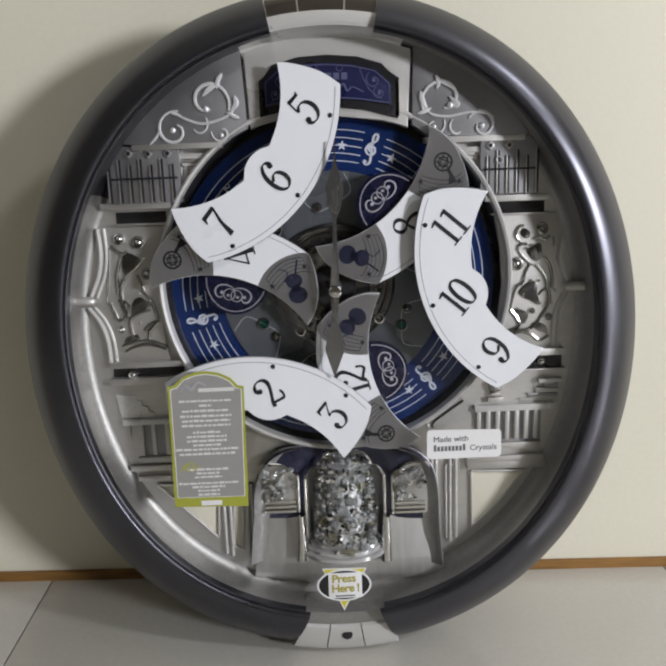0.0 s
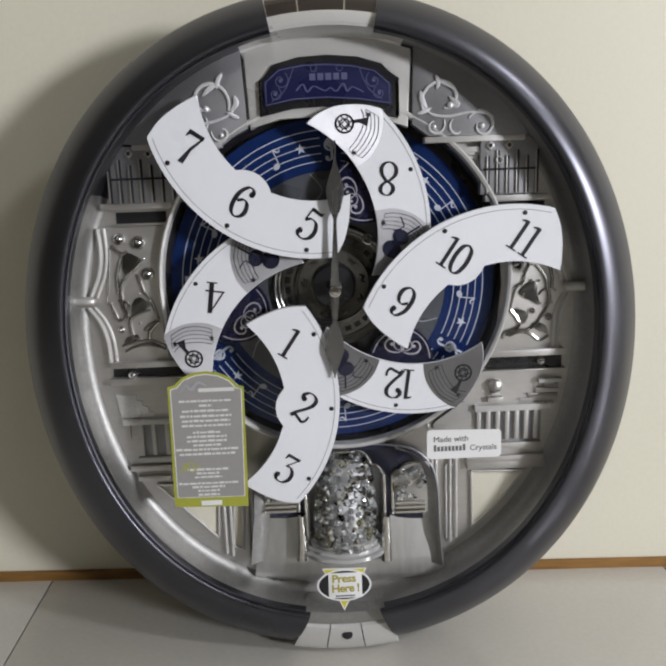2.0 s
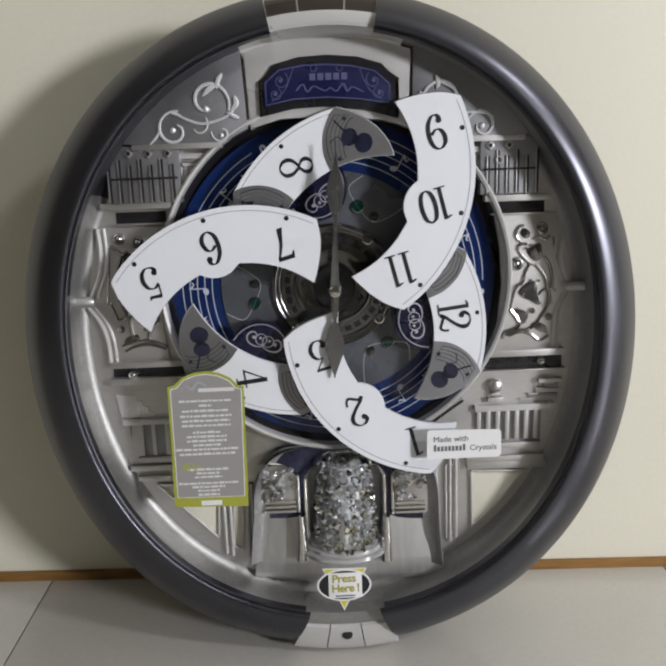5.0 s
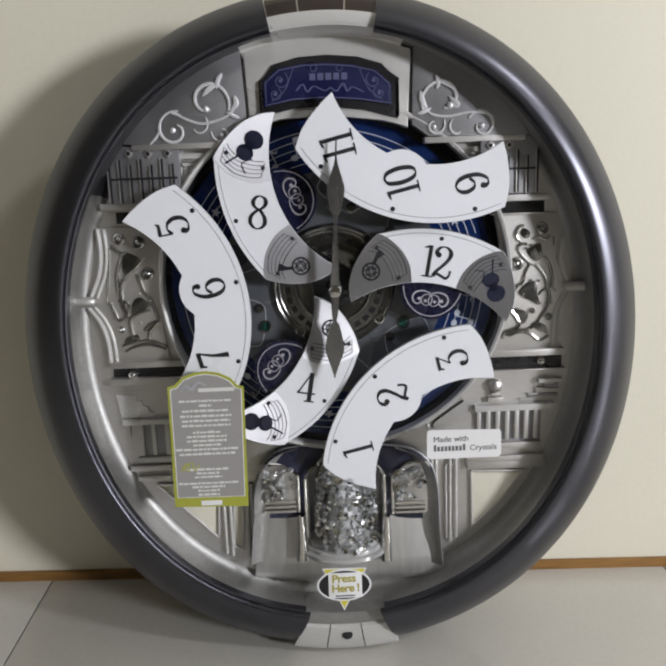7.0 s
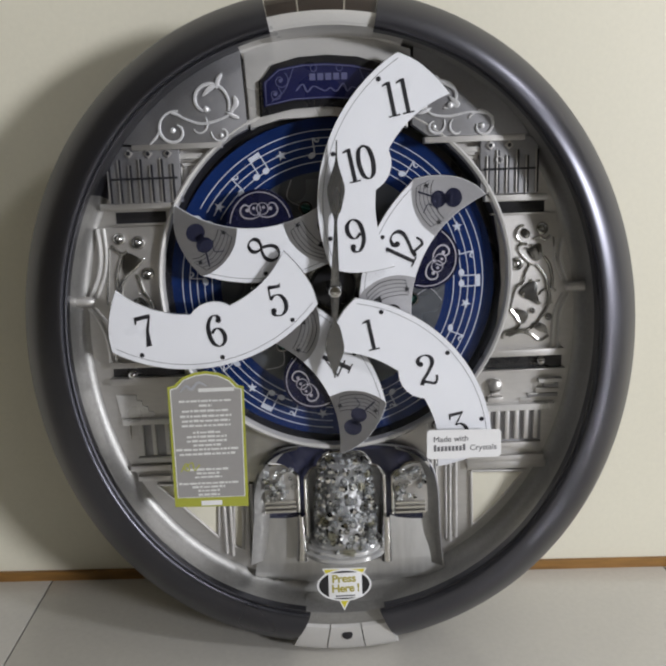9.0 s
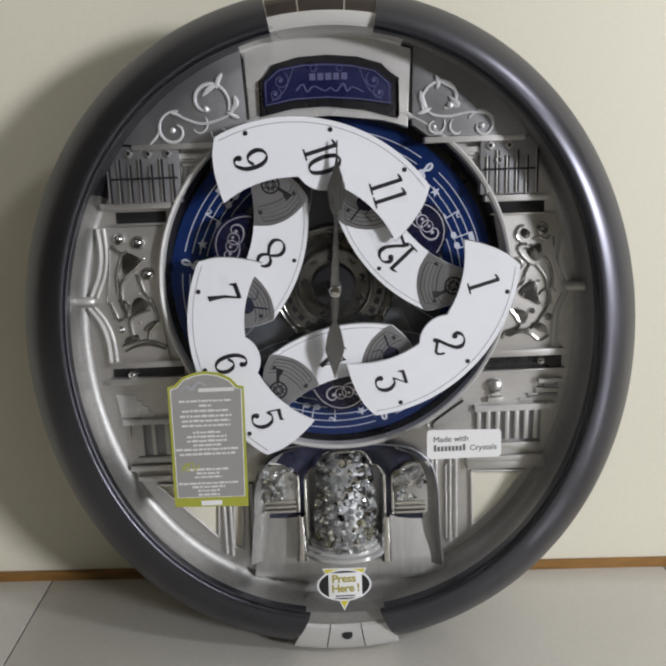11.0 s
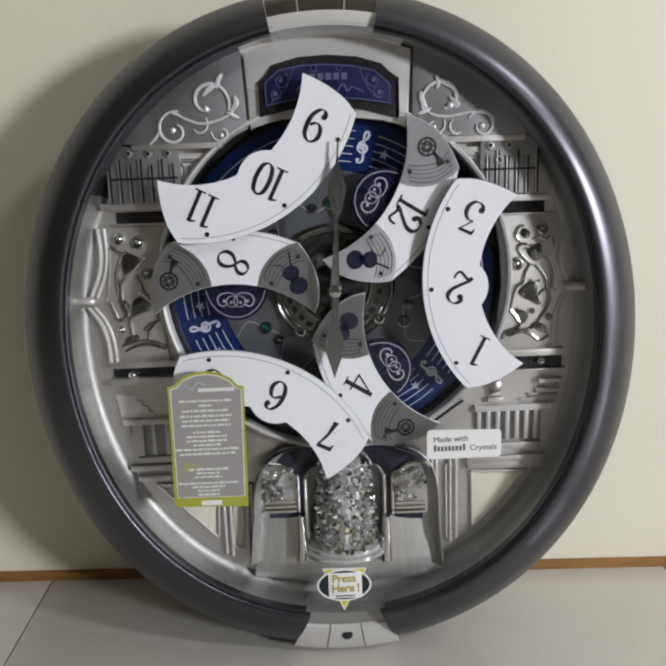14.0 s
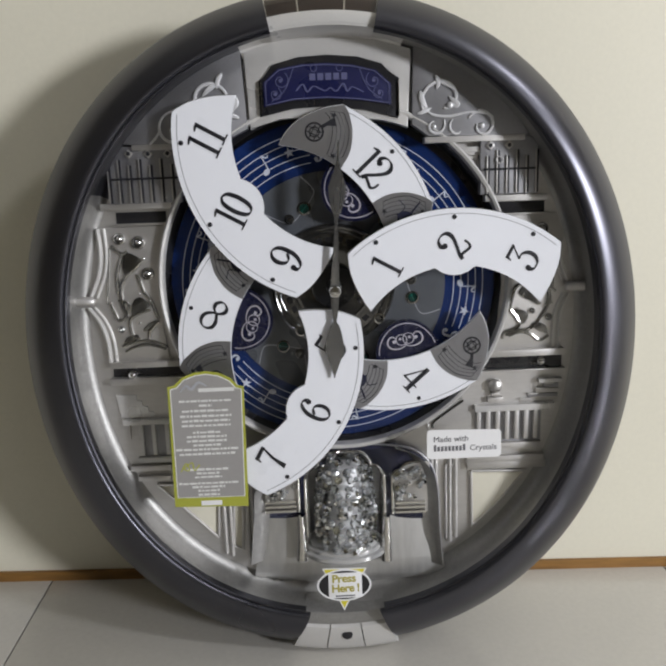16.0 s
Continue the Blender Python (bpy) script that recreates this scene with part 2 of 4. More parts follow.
# ---- the clock ----
ROLL = 2.0
FACE = pose(0, -0.0925, 0.3044, 90 - 3.5) @ pose(0, 0, 0, 0, 0, ROLL)
clock = tagged(new("musical_clock"), "oval graphite and silver musical clock leaning on a wall", "clock")
clock.matrix_world = FACE

part("back_case", oval_sweep([(20, -72), (14, -82), (22, -89), (120, -89), (120, -72)], 0, 360, 96, True), DARK, clock)
part("back_cover", shape(ring(0, CY, 116, 64, 142), -88, -73), DARK, clock)
part("side_wall", oval_sweep([(14, -76), (9, -76), (4, -24), (9, -24)], 0, 360, 96, True), RIM, clock)
RIM_PROFILE = [(4.5, -26), (1.0, -19)] + [(k, 8.8 - 0.02 * (33 - k) ** 2) for k in (0, 1.5, 4, 7, 10.5, 14, 18, 22, 26, 30, 33)] + [(34.8, 8.2), (35.7, 7.0), (36.0, 5.0), (36.2, -20)]
TOPGAP, LOWGAP = (80.2, 100.2), (260.2, 279.6)
part("rim", oval_sweep(RIM_PROFILE, TOPGAP[1], LOWGAP[0], 90, False, (0, 1.2)), RIM, clock, "graphite grey half rim")
part("rim", oval_sweep(RIM_PROFILE, LOWGAP[1], 360 + TOPGAP[0], 90, False, (-1.2, 0)), RIM, clock, "graphite grey half rim")
for a0, a1 in ((TOPGAP[1], LOWGAP[0]), (LOWGAP[1], 360 + TOPGAP[0])):
    part("trim_line", oval_sweep([(35.8, 3), (36.0, 5.4), (36.6, 6.0), (37.6, 5.4), (38.2, 0)], a0, a1, 90), RIM, clock)
# bridges between the half rims
for a0, a1, mat, low, lab in ((*TOPGAP, BROWN, 0.0, "dark brown glossy segment"), (*LOWGAP, BRIGHT, 2.0, "pale silver segment")):
    cuts = [a0 + (a1 - a0) * u for u in ((0.0, 0.29, 0.71, 1.0) if low == 0 else (0.0, 0.315, 0.685, 1.0))]
    for k, (b0, b1) in enumerate(zip(cuts, cuts[1:])):
        lean = ((0, 0), (0, 0), (0, 0)) if not low else ((1.2, 0.4), (0.4, -0.4), (-0.4, -1.2))
        drop = 3.2 * low
        part("rim_segment", oval_sweep([(5 - drop, -24), (4 - drop, -14), (5 - drop, -8), (9 - drop, -4.0), (22, 1.5), (24, 0), (24, -18)], b0 + 0.13, b1 - 0.13, 10, False, lean[k]), mat, clock, lab)
    part("segment_bed", oval_sweep([(8, -20), (8, -9 - low), (22, -1.5 - low), (24, -18)], a0, a1, 20), CHROME if low == 0 else DARK, clock)
    step = [(23, -18), (23, 3), (26, 4.6), (36, 4.6), (39.5, -4), (39.5, -18)] if low == 0 else [(23, -18), (23, -0.5), (25, 0.2), (34, -1.5), (38.5, -10), (39.5, -18)]
    part("segment_step", oval_sweep(step, a0, a1, 20), BRIGHT if low == 0 else BOWLMAT, clock)
part("keyhole", turned(bmesh.new(), *(0.7, -283.2), [(4.2, -9), (4.2, 0.0), (3.6, 0.2), (0.1, 0.1)], 24), BLACK, clock)
part("foot", shape(rect((-42, -304.2), (27, -288)), -62, -20, 2.0), DARK, clock, "black foot under the rim")

# bowl that falls from the rim to the face, darker over its upper left stretch
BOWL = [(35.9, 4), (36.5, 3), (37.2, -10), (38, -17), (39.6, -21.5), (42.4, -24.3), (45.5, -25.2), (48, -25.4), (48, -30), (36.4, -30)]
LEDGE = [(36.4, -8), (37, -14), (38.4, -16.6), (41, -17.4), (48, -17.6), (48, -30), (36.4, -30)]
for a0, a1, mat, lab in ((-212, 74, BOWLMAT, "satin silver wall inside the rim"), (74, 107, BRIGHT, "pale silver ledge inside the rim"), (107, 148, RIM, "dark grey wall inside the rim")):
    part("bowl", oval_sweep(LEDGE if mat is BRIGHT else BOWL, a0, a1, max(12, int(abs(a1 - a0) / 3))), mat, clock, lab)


def face_plate():
    """The flat silver face between the bowl and the round opening."""
    bm = bmesh.new()
    n = 120
    rows = []
    for k in range(n):
        a = 360 * k / n
        x, y = oval(a, 45)
        t = math.atan2(y - 4, x - 2)
        inner = (2 + 129.5 * math.cos(t), 4 + 129.5 * math.sin(t))
        if math.hypot(x - 2, y - 4) < 131:
            x, y = 2 + 131 * math.cos(t), 4 + 131 * math.sin(t)
        rows.append([bm.verts.new(p) for p in ((x, y, -31), (x, y, -25), (*inner, -25), (*inner, -31))])
    for k in range(n):
        p, q = rows[k], rows[(k + 1) % n]
        for i in range(4):
            bm.faces.new((p[i], p[(i + 1) % 4], q[(i + 1) % 4], q[i]))
    return bm


NICHE = rect((-30.4, -230.5), (36.4, -136.3))


def cut(ob, pts, z0, z1):
    """Cuts a straight-sided opening through a part."""
    tool = part("cutter", shape(pts, z0, z1), DARK)
    mod = ob.modifiers.new("cut", "BOOLEAN")
    mod.operation, mod.object, mod.solver = "DIFFERENCE", tool, "EXACT"
    tool.matrix_world = FACE
    bpy.context.view_layer.update()
    me = bpy.data.meshes.new_from_object(ob.evaluated_get(bpy.context.evaluated_depsgraph_get()))
    ob.modifiers.clear()
    ob.data = me
    bpy.data.objects.remove(tool)


face = part("face_plate", face_plate(), SILVER, clock, "satin silver face plate")
cut(face, NICHE, -60, 0)
part("opening_trim", turned(bmesh.new(), 2, 4, [(133.5, -25.5), (133, -16.4), (131.6, -15.2), (129.8, -16.0), (129.2, -18), (129.2, -33)], 96), BRIGHT, clock)
part("opening_lip", turned(bmesh.new(), 2, 4, [(129.3, -24), (128.6, -25), (125.5, -29), (125.2, -34)], 96), DARK, clock)
part("dial_well", shape(ring(2, 4, 128.5, 96), -40, -36), DARK, clock)

# ---- the turning dial ----
dial = part("dial_disc", shape(ring(0, 0, 124, 128), -31, -29.5, 0.4), BLUE, clock, "deep blue turning disc with music notes")
part("dial_centre", shape(ring(0, 0, 86, 96), -29.5, -28.6, 0.4), SLATE, dial, "slate grey dial centre")


def star(bm, x, y, r, z0, z1, turn=0.0):
    return prism(bm, [(x + (r if k % 2 == 0 else r * 0.42) * math.cos(radians(turn + 36 * k)), y + (r if k % 2 == 0 else r * 0.42) * math.sin(radians(turn + 36 * k))) for k in range(10)], z0, z1)


def at(deg, r):
    return (r * math.cos(radians(deg)), r * math.sin(radians(deg)))


def placed(ob, deg, r, z=0.0):
    """Puts a part built upright at the origin on the disc, upright seen from the centre."""
    x, y = at(deg, r)
    ob.matrix_basis = pose(x * 0.001, y * 0.001, z * 0.001, 0, 0, deg - 90)
    return ob


def treble():
    bm = bmesh.new()
    ribbon(bm, smooth_path([(0.6, -1.6), (-1.8, -0.2), (-1.0, 2.6), (2.2, 1.8), (2.6, -2.0), (-0.6, -3.8), (-3.8, -1.2), (-2.6, 3.2), (1.6, 6.8), (2.4, 10.2), (0.8, 12.0), (-0.8, 8.6), (1.0, -4.0), (1.2, -9.4), (-1.4, -11.2), (-3.0, -9.6)]), lambda u, d: 0.9 + 0.9 * abs(d.y), -29.4, -28.9)
    prism(bm, ring(-2.4, -9.4, 1.5, 12), -29.4, -28.9)
    return bm


def note(flag=True):
    bm = bmesh.new()
    prism(bm, [(x * math.cos(0.4) - y * math.sin(0.4), x * math.sin(0.4) + y * math.cos(0.4) - 6) for x, y in ring(0, 0, 2.9, 16, 2.1)], -29.4, -28.9)
    prism(bm, rect((1.9, -6), (2.7, 6.5)), -29.4, -28.9)
    if flag:
        ribbon(bm, smooth_path([(2.2, 6.2), (4.4, 3.6), (6.2, 3.2), (7.0, 5.0)]), lambda u, d: 1.5 - u, -29.4, -28.9)
    return bm


def beamed():
    bm = bmesh.new()
    for x in (-4.4, 4.0):
        prism(bm, ring(x, -6, 2.8, 16, 2.2), -29.4, -28.9)
        prism(bm, rect((x + 1.9, -6), (x + 2.7, 6)), -29.4, -28.9)
    prism(bm, [(-2.5, 5.2), (6.7, 5.2), (6.7, 8.4), (-2.5, 8.4)], -29.4, -28.9)
    return bm


def curl():
    """The two interlaced rings with volutes drawn on each navy boss."""
    bm = bmesh.new()
    for s in (-1, 1):
        ribbon(bm, [(s * x, y) for x, y in spiral(2.7, 0.6, 4.3, 4.1, -150, 205)], lambda u, d: 0.45 + 0.4 * abs(d.y), -4.7, -4.3)
        ribbon(bm, [(s * x, y) for x, y in smooth_path([(-0.6, -3.6), (2.4, -5.4), (7.0, -5.9), (11.6, -4.4), (13.6, -0.8), (12.2, 3.0), (9.2, 4.2), (7.0, 2.4), (7.6, 0.4)])], lambda u, d: 0.45 + 0.75 * math.sin(math.pi * u), -4.7, -4.3)
        prism(bm, ring(s * 8.5, 0.2, 1.35, 10), -4.7, -4.25)
        prism(bm, ring(s * 3.6, 1.4, 1.1, 10), -4.7, -4.25)
    return bm


for r in (93, 98.6, 104.2, 109.8, 115.4):
    for base in (0, 120, 240):
        bm = bmesh.new()
        a0, a1 = base + 110.5, base + 222.0
        ribbon(bm, [at(a0 + (a1 - a0) * k / 48, r) for k in range(49)], 0.62, -29.4, -29.1)
        part("staff_line", bm, PRINT, dial)
for base in (0, 120, 240):
    placed(part("treble_clef", treble(), PRINT, dial), base + 106.5, 104.5)
    for a in (118.6, 97.5, 64.0):
        bm = bmesh.new()
        star(bm, 0, 0, 4.0, -29.4, -28.8, 90)
        placed(part("star", bm, PRINT, dial), base + a, 104)
    for a in (87.0, 130.6, 51.6):
        placed(part("note", note(), PRINT, dial), base + a, 104)
    placed(part("note", beamed(), PRINT, dial), base + 74.9, 105)
    for a, r, mat, size in ((62, 62, GREEN, 3.4), (121, 62, GREEN, 3.4), (48, 60, SMOKE, 2.6), (134, 60, SMOKE, 2.6), (75, 66, SMOKE, 2.2)):
        gem = bmesh.new()
        turned(gem, 0, 0, [(size, -28.6), (size * 1.1, -27.6), (size * 0.6, -25.9), (0.1, -25.9)], 8)
        placed(part("crystal", gem, mat, dial), base + a, r)
        seat = bmesh.new()
        turned(seat, 0, 0, [(size * 1.5, -28.7), (size * 1.45, -27.4), (size * 1.1, -27.2), (size * 1.05, -28.5)], 20)
        placed(part("crystal_seat", seat, SMOKE, dial), base + a, r)
    for pts in ([at(base + 62, 62), at(base + 70, 74), at(base + 64, 85)], [at(base + 62, 62), at(base + 48, 56), at(base + 40, 66), at(base + 36, 84)], [at(base + 121, 62), at(base + 112, 72), at(base + 117, 85)],
                [at(base + 121, 62), at(base + 134, 57), at(base + 142, 68), at(base + 146, 84)]):
        bm = bmesh.new()
        ribbon(bm, smooth_path(pts), 0.7, -28.7, -28.2)
        part("vine_line", bm, GREYPRINT, dial)

# ---- pierced wheel and hub in the middle ----
wheel = part("centre_wheel", turned(bmesh.new(), 0, 0, [(47.5, -29), (47, -26), (45.5, -25), (44, -26.2), (43, -26.2), (42.2, -24.4), (41, -24.6), (39.8, -26), (30.5, -26), (29.6, -24.6), (28.2, -24.4), (27, -26.4), (17, -27)], 72), SMOKE, clock, "dark chrome pierced wheel")
for k in range(28):
    hole = bmesh.new()
    prism(hole, rect((-2.4, -1.9), (2.4, 1.9)), -26.4, -25.6)
    ob = part("wheel_slot", hole, DARK, wheel)
    placed(ob, k * 360 / 28 + 4, 35.2)
for k in range(4):
    gem = bmesh.new()
    turned(gem, 0, 0, [(3.0, -26), (3.2, -24.4), (1.8, -23.0), (0.1, -23.0)], 8)
    placed(part("wheel_crystal", gem, CLEAR, wheel), k * 90 + 52, 43.5)
    frame_ring = bmesh.new()
    turned(frame_ring, 0, 0, [(4.2, -26), (4.0, -24), (3.2, -23.9), (3.0, -26)], 16)
    placed(part("crystal_seat", frame_ring, CHROME, wheel), k * 90 + 52, 43.5)
for k in range(9):
    leaf = bmesh.new()
    tube(leaf, smooth_path([(-3.4, -1.6), (-1.0, 1.4), (1.4, -0.6), (3.6, 1.8)], 5), lambda u: 0.5 + 0.8 * math.sin(math.pi * u), -26.2, 6)
    placed(part("wheel_ornament", leaf, SMOKE if k % 2 else DARK, wheel), k * 40 + 12, 22.5)
part("hub", turned(bmesh.new(), 0, 0, [(17, -27.5), (16.8, -22), (15.5, -20.5), (6, -19.5), (5, -6), (3.2, -5), (3.0, 8)], 40), DARK, clock)


# ---- numerals: thick down strokes, hairline cross strokes ----
def pen(bm, pts, thick, thin, z0, z1, k=8, heavy=None):
    path = smooth_path(pts, k)
    ribbon(bm, path, heavy or (lambda u, d: thin + (thick - thin) * abs(d.y) ** 1.6), z0, z1)


def digit(ch, h, x0, z0, z1):
    """One numeral of height h, centred at x0."""
    bm = bmesh.new()
    s = h / 10.0
    T, t = 1.3 * s, 0.4 * s

    def q(pts):
        return [(x0 + x * s, y * s) for x, y in pts]

    def blob(x, y, r=0.85):
        prism(bm, ring(x0 + x * s, y * s, r * s, 14), z0, z1)

    if ch == "1":
        prism(bm, rect((x0 - 0.58 * s, -4.9 * s), (x0 + 0.58 * s, 4.9 * s)), z0, z1)
        prism(bm, rect((x0 - 1.7 * s, -5 * s), (x0 + 1.7 * s, -4.55 * s)), z0, z1)
        prism(bm, q([(-0.6, 4.9), (-1.9, 4.3), (-1.9, 3.9), (-0.6, 4.1)]), z0, z1)
    elif ch == "2":
        pen(bm, q([(-2.0, 2.2), (-2.3, 3.4), (-1.2, 4.7), (0.6, 4.8), (2.0, 3.6), (1.9, 1.6), (0.2, -0.8), (-1.6, -2.8), (-2.5, -4.5)]), T, t, z0, z1)
        pen(bm, q([(-2.6, -4.3), (-1.4, -3.6), (0.2, -4.2), (1.6, -4.7), (2.5, -3.8), (2.7, -2.2)]), 0.7 * s, 0.9 * s, z0, z1)
        blob(-1.6, 2.3)
    elif ch == "3":
        prism(bm, q([(-2.3, 4.9), (-2.5, 2.9), (-2.15, 2.9), (-1.7, 3.9), (2.1, 4.0), (2.3, 4.9)]), z0, z1)
        prism(bm, q([(2.2, 4.5), (1.5, 4.1), (-1.0, 0.9), (-0.55, 0.75)]), z0, z1)
        pen(bm, q([(-0.8, 0.8), (0.8, 0.9), (2.2, -0.6), (2.3, -2.9), (0.9, -4.7), (-1.2, -4.7), (-2.3, -3.2)]), T, t, z0, z1)
        blob(-1.8, -3.0)
    elif ch == "4":
        prism(bm, rect((x0 + 0.5 * s, -4.6 * s), (x0 + 1.9 * s, 4.9 * s)), z0, z1)
        prism(bm, rect((x0 - 0.4 * s, -4.9 * s), (x0 + 2.8 * s, -4.5 * s)), z0, z1)
        prism(bm, rect((x0 - 2.9 * s, -2.3 * s), (x0 + 3.0 * s, -1.8 * s)), z0, z1)
        prism(bm, q([(-2.9, -2.1), (1.0, 4.9), (1.4, 4.9), (-2.3, -2.1)]), z0, z1)
    elif ch == "5":
        prism(bm, q([(-1.7, 4.9), (1.2, 4.5), (2.2, 5.0), (1.8, 3.6), (-1.4, 3.7)]), z0, z1)
        pen(bm, q([(-1.6, 4.6), (-1.75, 2.6), (-1.9, 0.5)]), 0.5 * s, t, z0, z1)
        pen(bm, q([(-1.9, 0.5), (-0.4, 1.6), (1.4, 1.1), (2.4, -1.0), (2.0, -3.4), (0.4, -4.8), (-1.5, -4.5), (-2.2, -3.2)]), T, t, z0, z1)
        blob(-1.7, -3.0)
    elif ch in "69":
        g = 1 if ch == "6" else -1
        pen(bm, [(x0 + g * x * s, g * y * s) for x, y in [(1.9, 3.4), (1.2, 4.7), (-0.3, 4.7), (-1.9, 2.4), (-2.3, -0.8), (-1.7, -3.6), (0, -4.85), (1.7, -3.8), (2.2, -1.8), (1.5, 0.2), (0.1, 0.8), (-1.5, -0.4)]], T, t, z0, z1)
        blob(g * 1.5, g * 3.2)
    elif ch == "7":
        prism(bm, q([(-2.3, 4.9), (-2.6, 2.6), (-2.2, 2.6), (-1.7, 3.6), (2.6, 3.7), (2.6, 4.9)]), z0, z1)
        prism(bm, q([(2.6, 4.2), (1.9, 3.9), (0.3, 0.4), (-1.0, -4.9), (0.7, -4.9), (1.0, -0.4)]), z0, z1)
    elif ch == "8":
        pen(bm, q([(0.6, 0.6), (-1.3, 1.6), (-1.9, 3.1), (-1.0, 4.6), (0.3, 4.9), (1.6, 4.2), (1.9, 2.8), (1.0, 1.4), (-0.8, 0.2), (-2.1, -1.6), (-1.9, -3.6), (-0.4, -4.85), (1.2, -4.6), (2.3, -3.2), (2.0, -1.2), (0.6, 0.6)]), 1.2 * s, t, z0, z1)
    elif ch == "0":
        pen(bm, q([(0, 4.8), (-1.5, 3.6), (-2.1, 0), (-1.5, -3.6), (0, -4.8), (1.5, -3.6), (2.1, 0), (1.5, 3.6), (0, 4.8)]), T, t, z0, z1)
    return bm


def joined(*bms):
    me = bpy.data.meshes.new("joined")
    out = bmesh.new()
    for b in bms:
        b.to_mesh(me)
        out.from_mesh(me)
        b.free()
    bpy.data.meshes.remove(me)
    return out


def numeral(n, h, z):
    text = str(n)
    if len(text) == 1:
        return digit(text, h, 0, z, z + 0.3)
    gap = 0.21 * h if n == 11 else 0.25 * h
    return joined(digit(text[0], h, -gap, z, z + 0.3), digit(text[1], h, gap * (1 if n == 11 else 0.72), z, z + 0.3))


# ---- moving number plates: pivot at the origin, outwards along +x ----
WIDE_PIVOT, NARROW_PIVOT = 92.5, 73.6
wide_outline = (arc(-92.5, 0, 120.3, -40.2, 40.2, 40) + smooth_path([(-0.7, 77.6), (-13, 76.6), (-25, 72.8), (-36, 67.4), (-43.8, 62.6)])[1:-1]
                + arc(-92.5, 0, 79.2, 52.2, 11.2, 20) + arc(0, 0, 20.4, 132, 228, 14) + arc(-92.5, 0, 79.2, -11.2, -52.2, 20)
                + smooth_path([(-43.8, -62.6), (-36, -67.4), (-25, -72.8), (-13, -76.6), (-0.7, -77.6)])[1:-1])


def wide_plate(numbers, home):
    bm = bmesh.new()
    prism(bm, wide_outline, -2.4, 0.0, 0.5)
    ob = part("number_plate", bm, WHITE, clock, "white curved plate with the numerals %d, %d and %d" % numbers)
    back = bmesh.new()
    prism(back, wide_outline, -4.0, -2.45, 0.0)
    bmesh.ops.scale(back, vec=(1.012, 1.008, 1), verts=back.verts)
    part("plate_edge", back, EDGE, ob, "bright silver edge")
    line = bmesh.new()
    ribbon(line, arc(-92.5, 0, 116.6, -39.5, 39.5, 50), 0.35, 0.0, 0.12)
    part("minute_line", line, GREYINK, ob)
    for (x, y), n in zip(((-10.5, 49.6), (1.6, 0.6), (-10.5, -49.6)), numbers):
        num = part("numeral", numeral(n, 23.8, 0.02), BLACK, ob)
        num.matrix_basis = pose(x * 0.001, y * 0.001, 0, 0, 0, -home)
    for a in (-30, 0, 30):
        dot = bmesh.new()
        prism(dot, ring(*[p + q for p, q in zip((-92.5, 0), at(a, 114.2))], 1.75, 14), 0.0, 0.25)
        part("minute_mark", dot, BLACK, ob)
    post = bmesh.new()
    turned(post, 0, 0, [(5, -28), (5, -5), (8, -4.2), (0.2, -4.1)], 20)
    part("pivot_post", post, DARK, ob)
    return ob


def narrow_outline():
    end = smooth_path([(36.0, 46.8), (24, 55), (8, 61.2), (-6, 62), (-17, 59.2)])
    inside = [(-85 + 90 * math.cos(radians(a)), 90 * math.sin(radians(a))) for a in [41 - 82 * k / 24 for k in range(25)]]
    outer = [(-73.6 + 118.2 * math.cos(radians(a)), 118.2 * math.sin(radians(a))) for a in [-23.3 + 46.6 * k / 24 for k in range(25)]]
    return outer + end[1:-1] + inside + [(x, -y) for x, y in end[::-1]][1:-1]


def end_outline(s):
    """The grey end of a narrow plate; s: +1 the horn end, -1 the violin end."""
    end = smooth_path([(36.0, 46.8), (24, 55), (8, 61.2), (-6, 62), (-17, 59.2)])
    inside = [(-85 + 90 * math.cos(radians(a)), 90 * math.sin(radians(a))) for a in [41 - 30.5 * k / 12 for k in range(13)]]
    back = smooth_path([(3.6, 16.3), (16, 20), (27, 28.5), (34, 39.5), (36, 46.8)])
    pts = end + inside[1:] + back[1:-1]
    mid = (12.0, 42.0)
    pts = [(mid[0] + (x - mid[0]) * 0.985, mid[1] + (y - mid[1]) * 0.985) for x, y in pts]
    return [(x, s * y) for x, y in pts]


def horn():
    bm = bmesh.new()
    ribbon(bm, ring(0, 0, 6.2, 24) + [(6.2, 0)], 1.3, 0.3, 0.6)
    ribbon(bm, ring(0, 0, 3.4, 18) + [(3.4, 0)], 0.9, 0.3, 0.6)
    for y in (-2, 1.6):
        ribbon(bm, [(-5, y), (5, y)], 0.7, 0.3, 0.6)
    for x in (-1.8, 1.8):
        ribbon(bm, [(x, -5), (x, 5)], 0.7, 0.3, 0.6)
    prism(bm, [(4.2, -3.8), (8, -6.5), (10.5, -12.5), (15.5, -8.6), (9.5, -4.6), (5.8, -2.0)], 0.3, 0.6)
    return bm


def violin():
    bm = bmesh.new()
    prism(bm, ring(0, 5.4, 7.0, 24, 6.4), 0.3, 0.6)
    prism(bm, ring(0, -5.4, 6.2, 24, 5.6), 0.3, 0.6)
    prism(bm, rect((-3.2, -3), (3.2, 3)), 0.3, 0.6)
    ribbon(bm, [(-1.5, -8), (-6.5, -20)], 1.2, 0.3, 0.6)
    ribbon(bm, smooth_path([(7, -6), (3, -13), (9, -17)]), 0.7, 0.3, 0.6)
    return bm


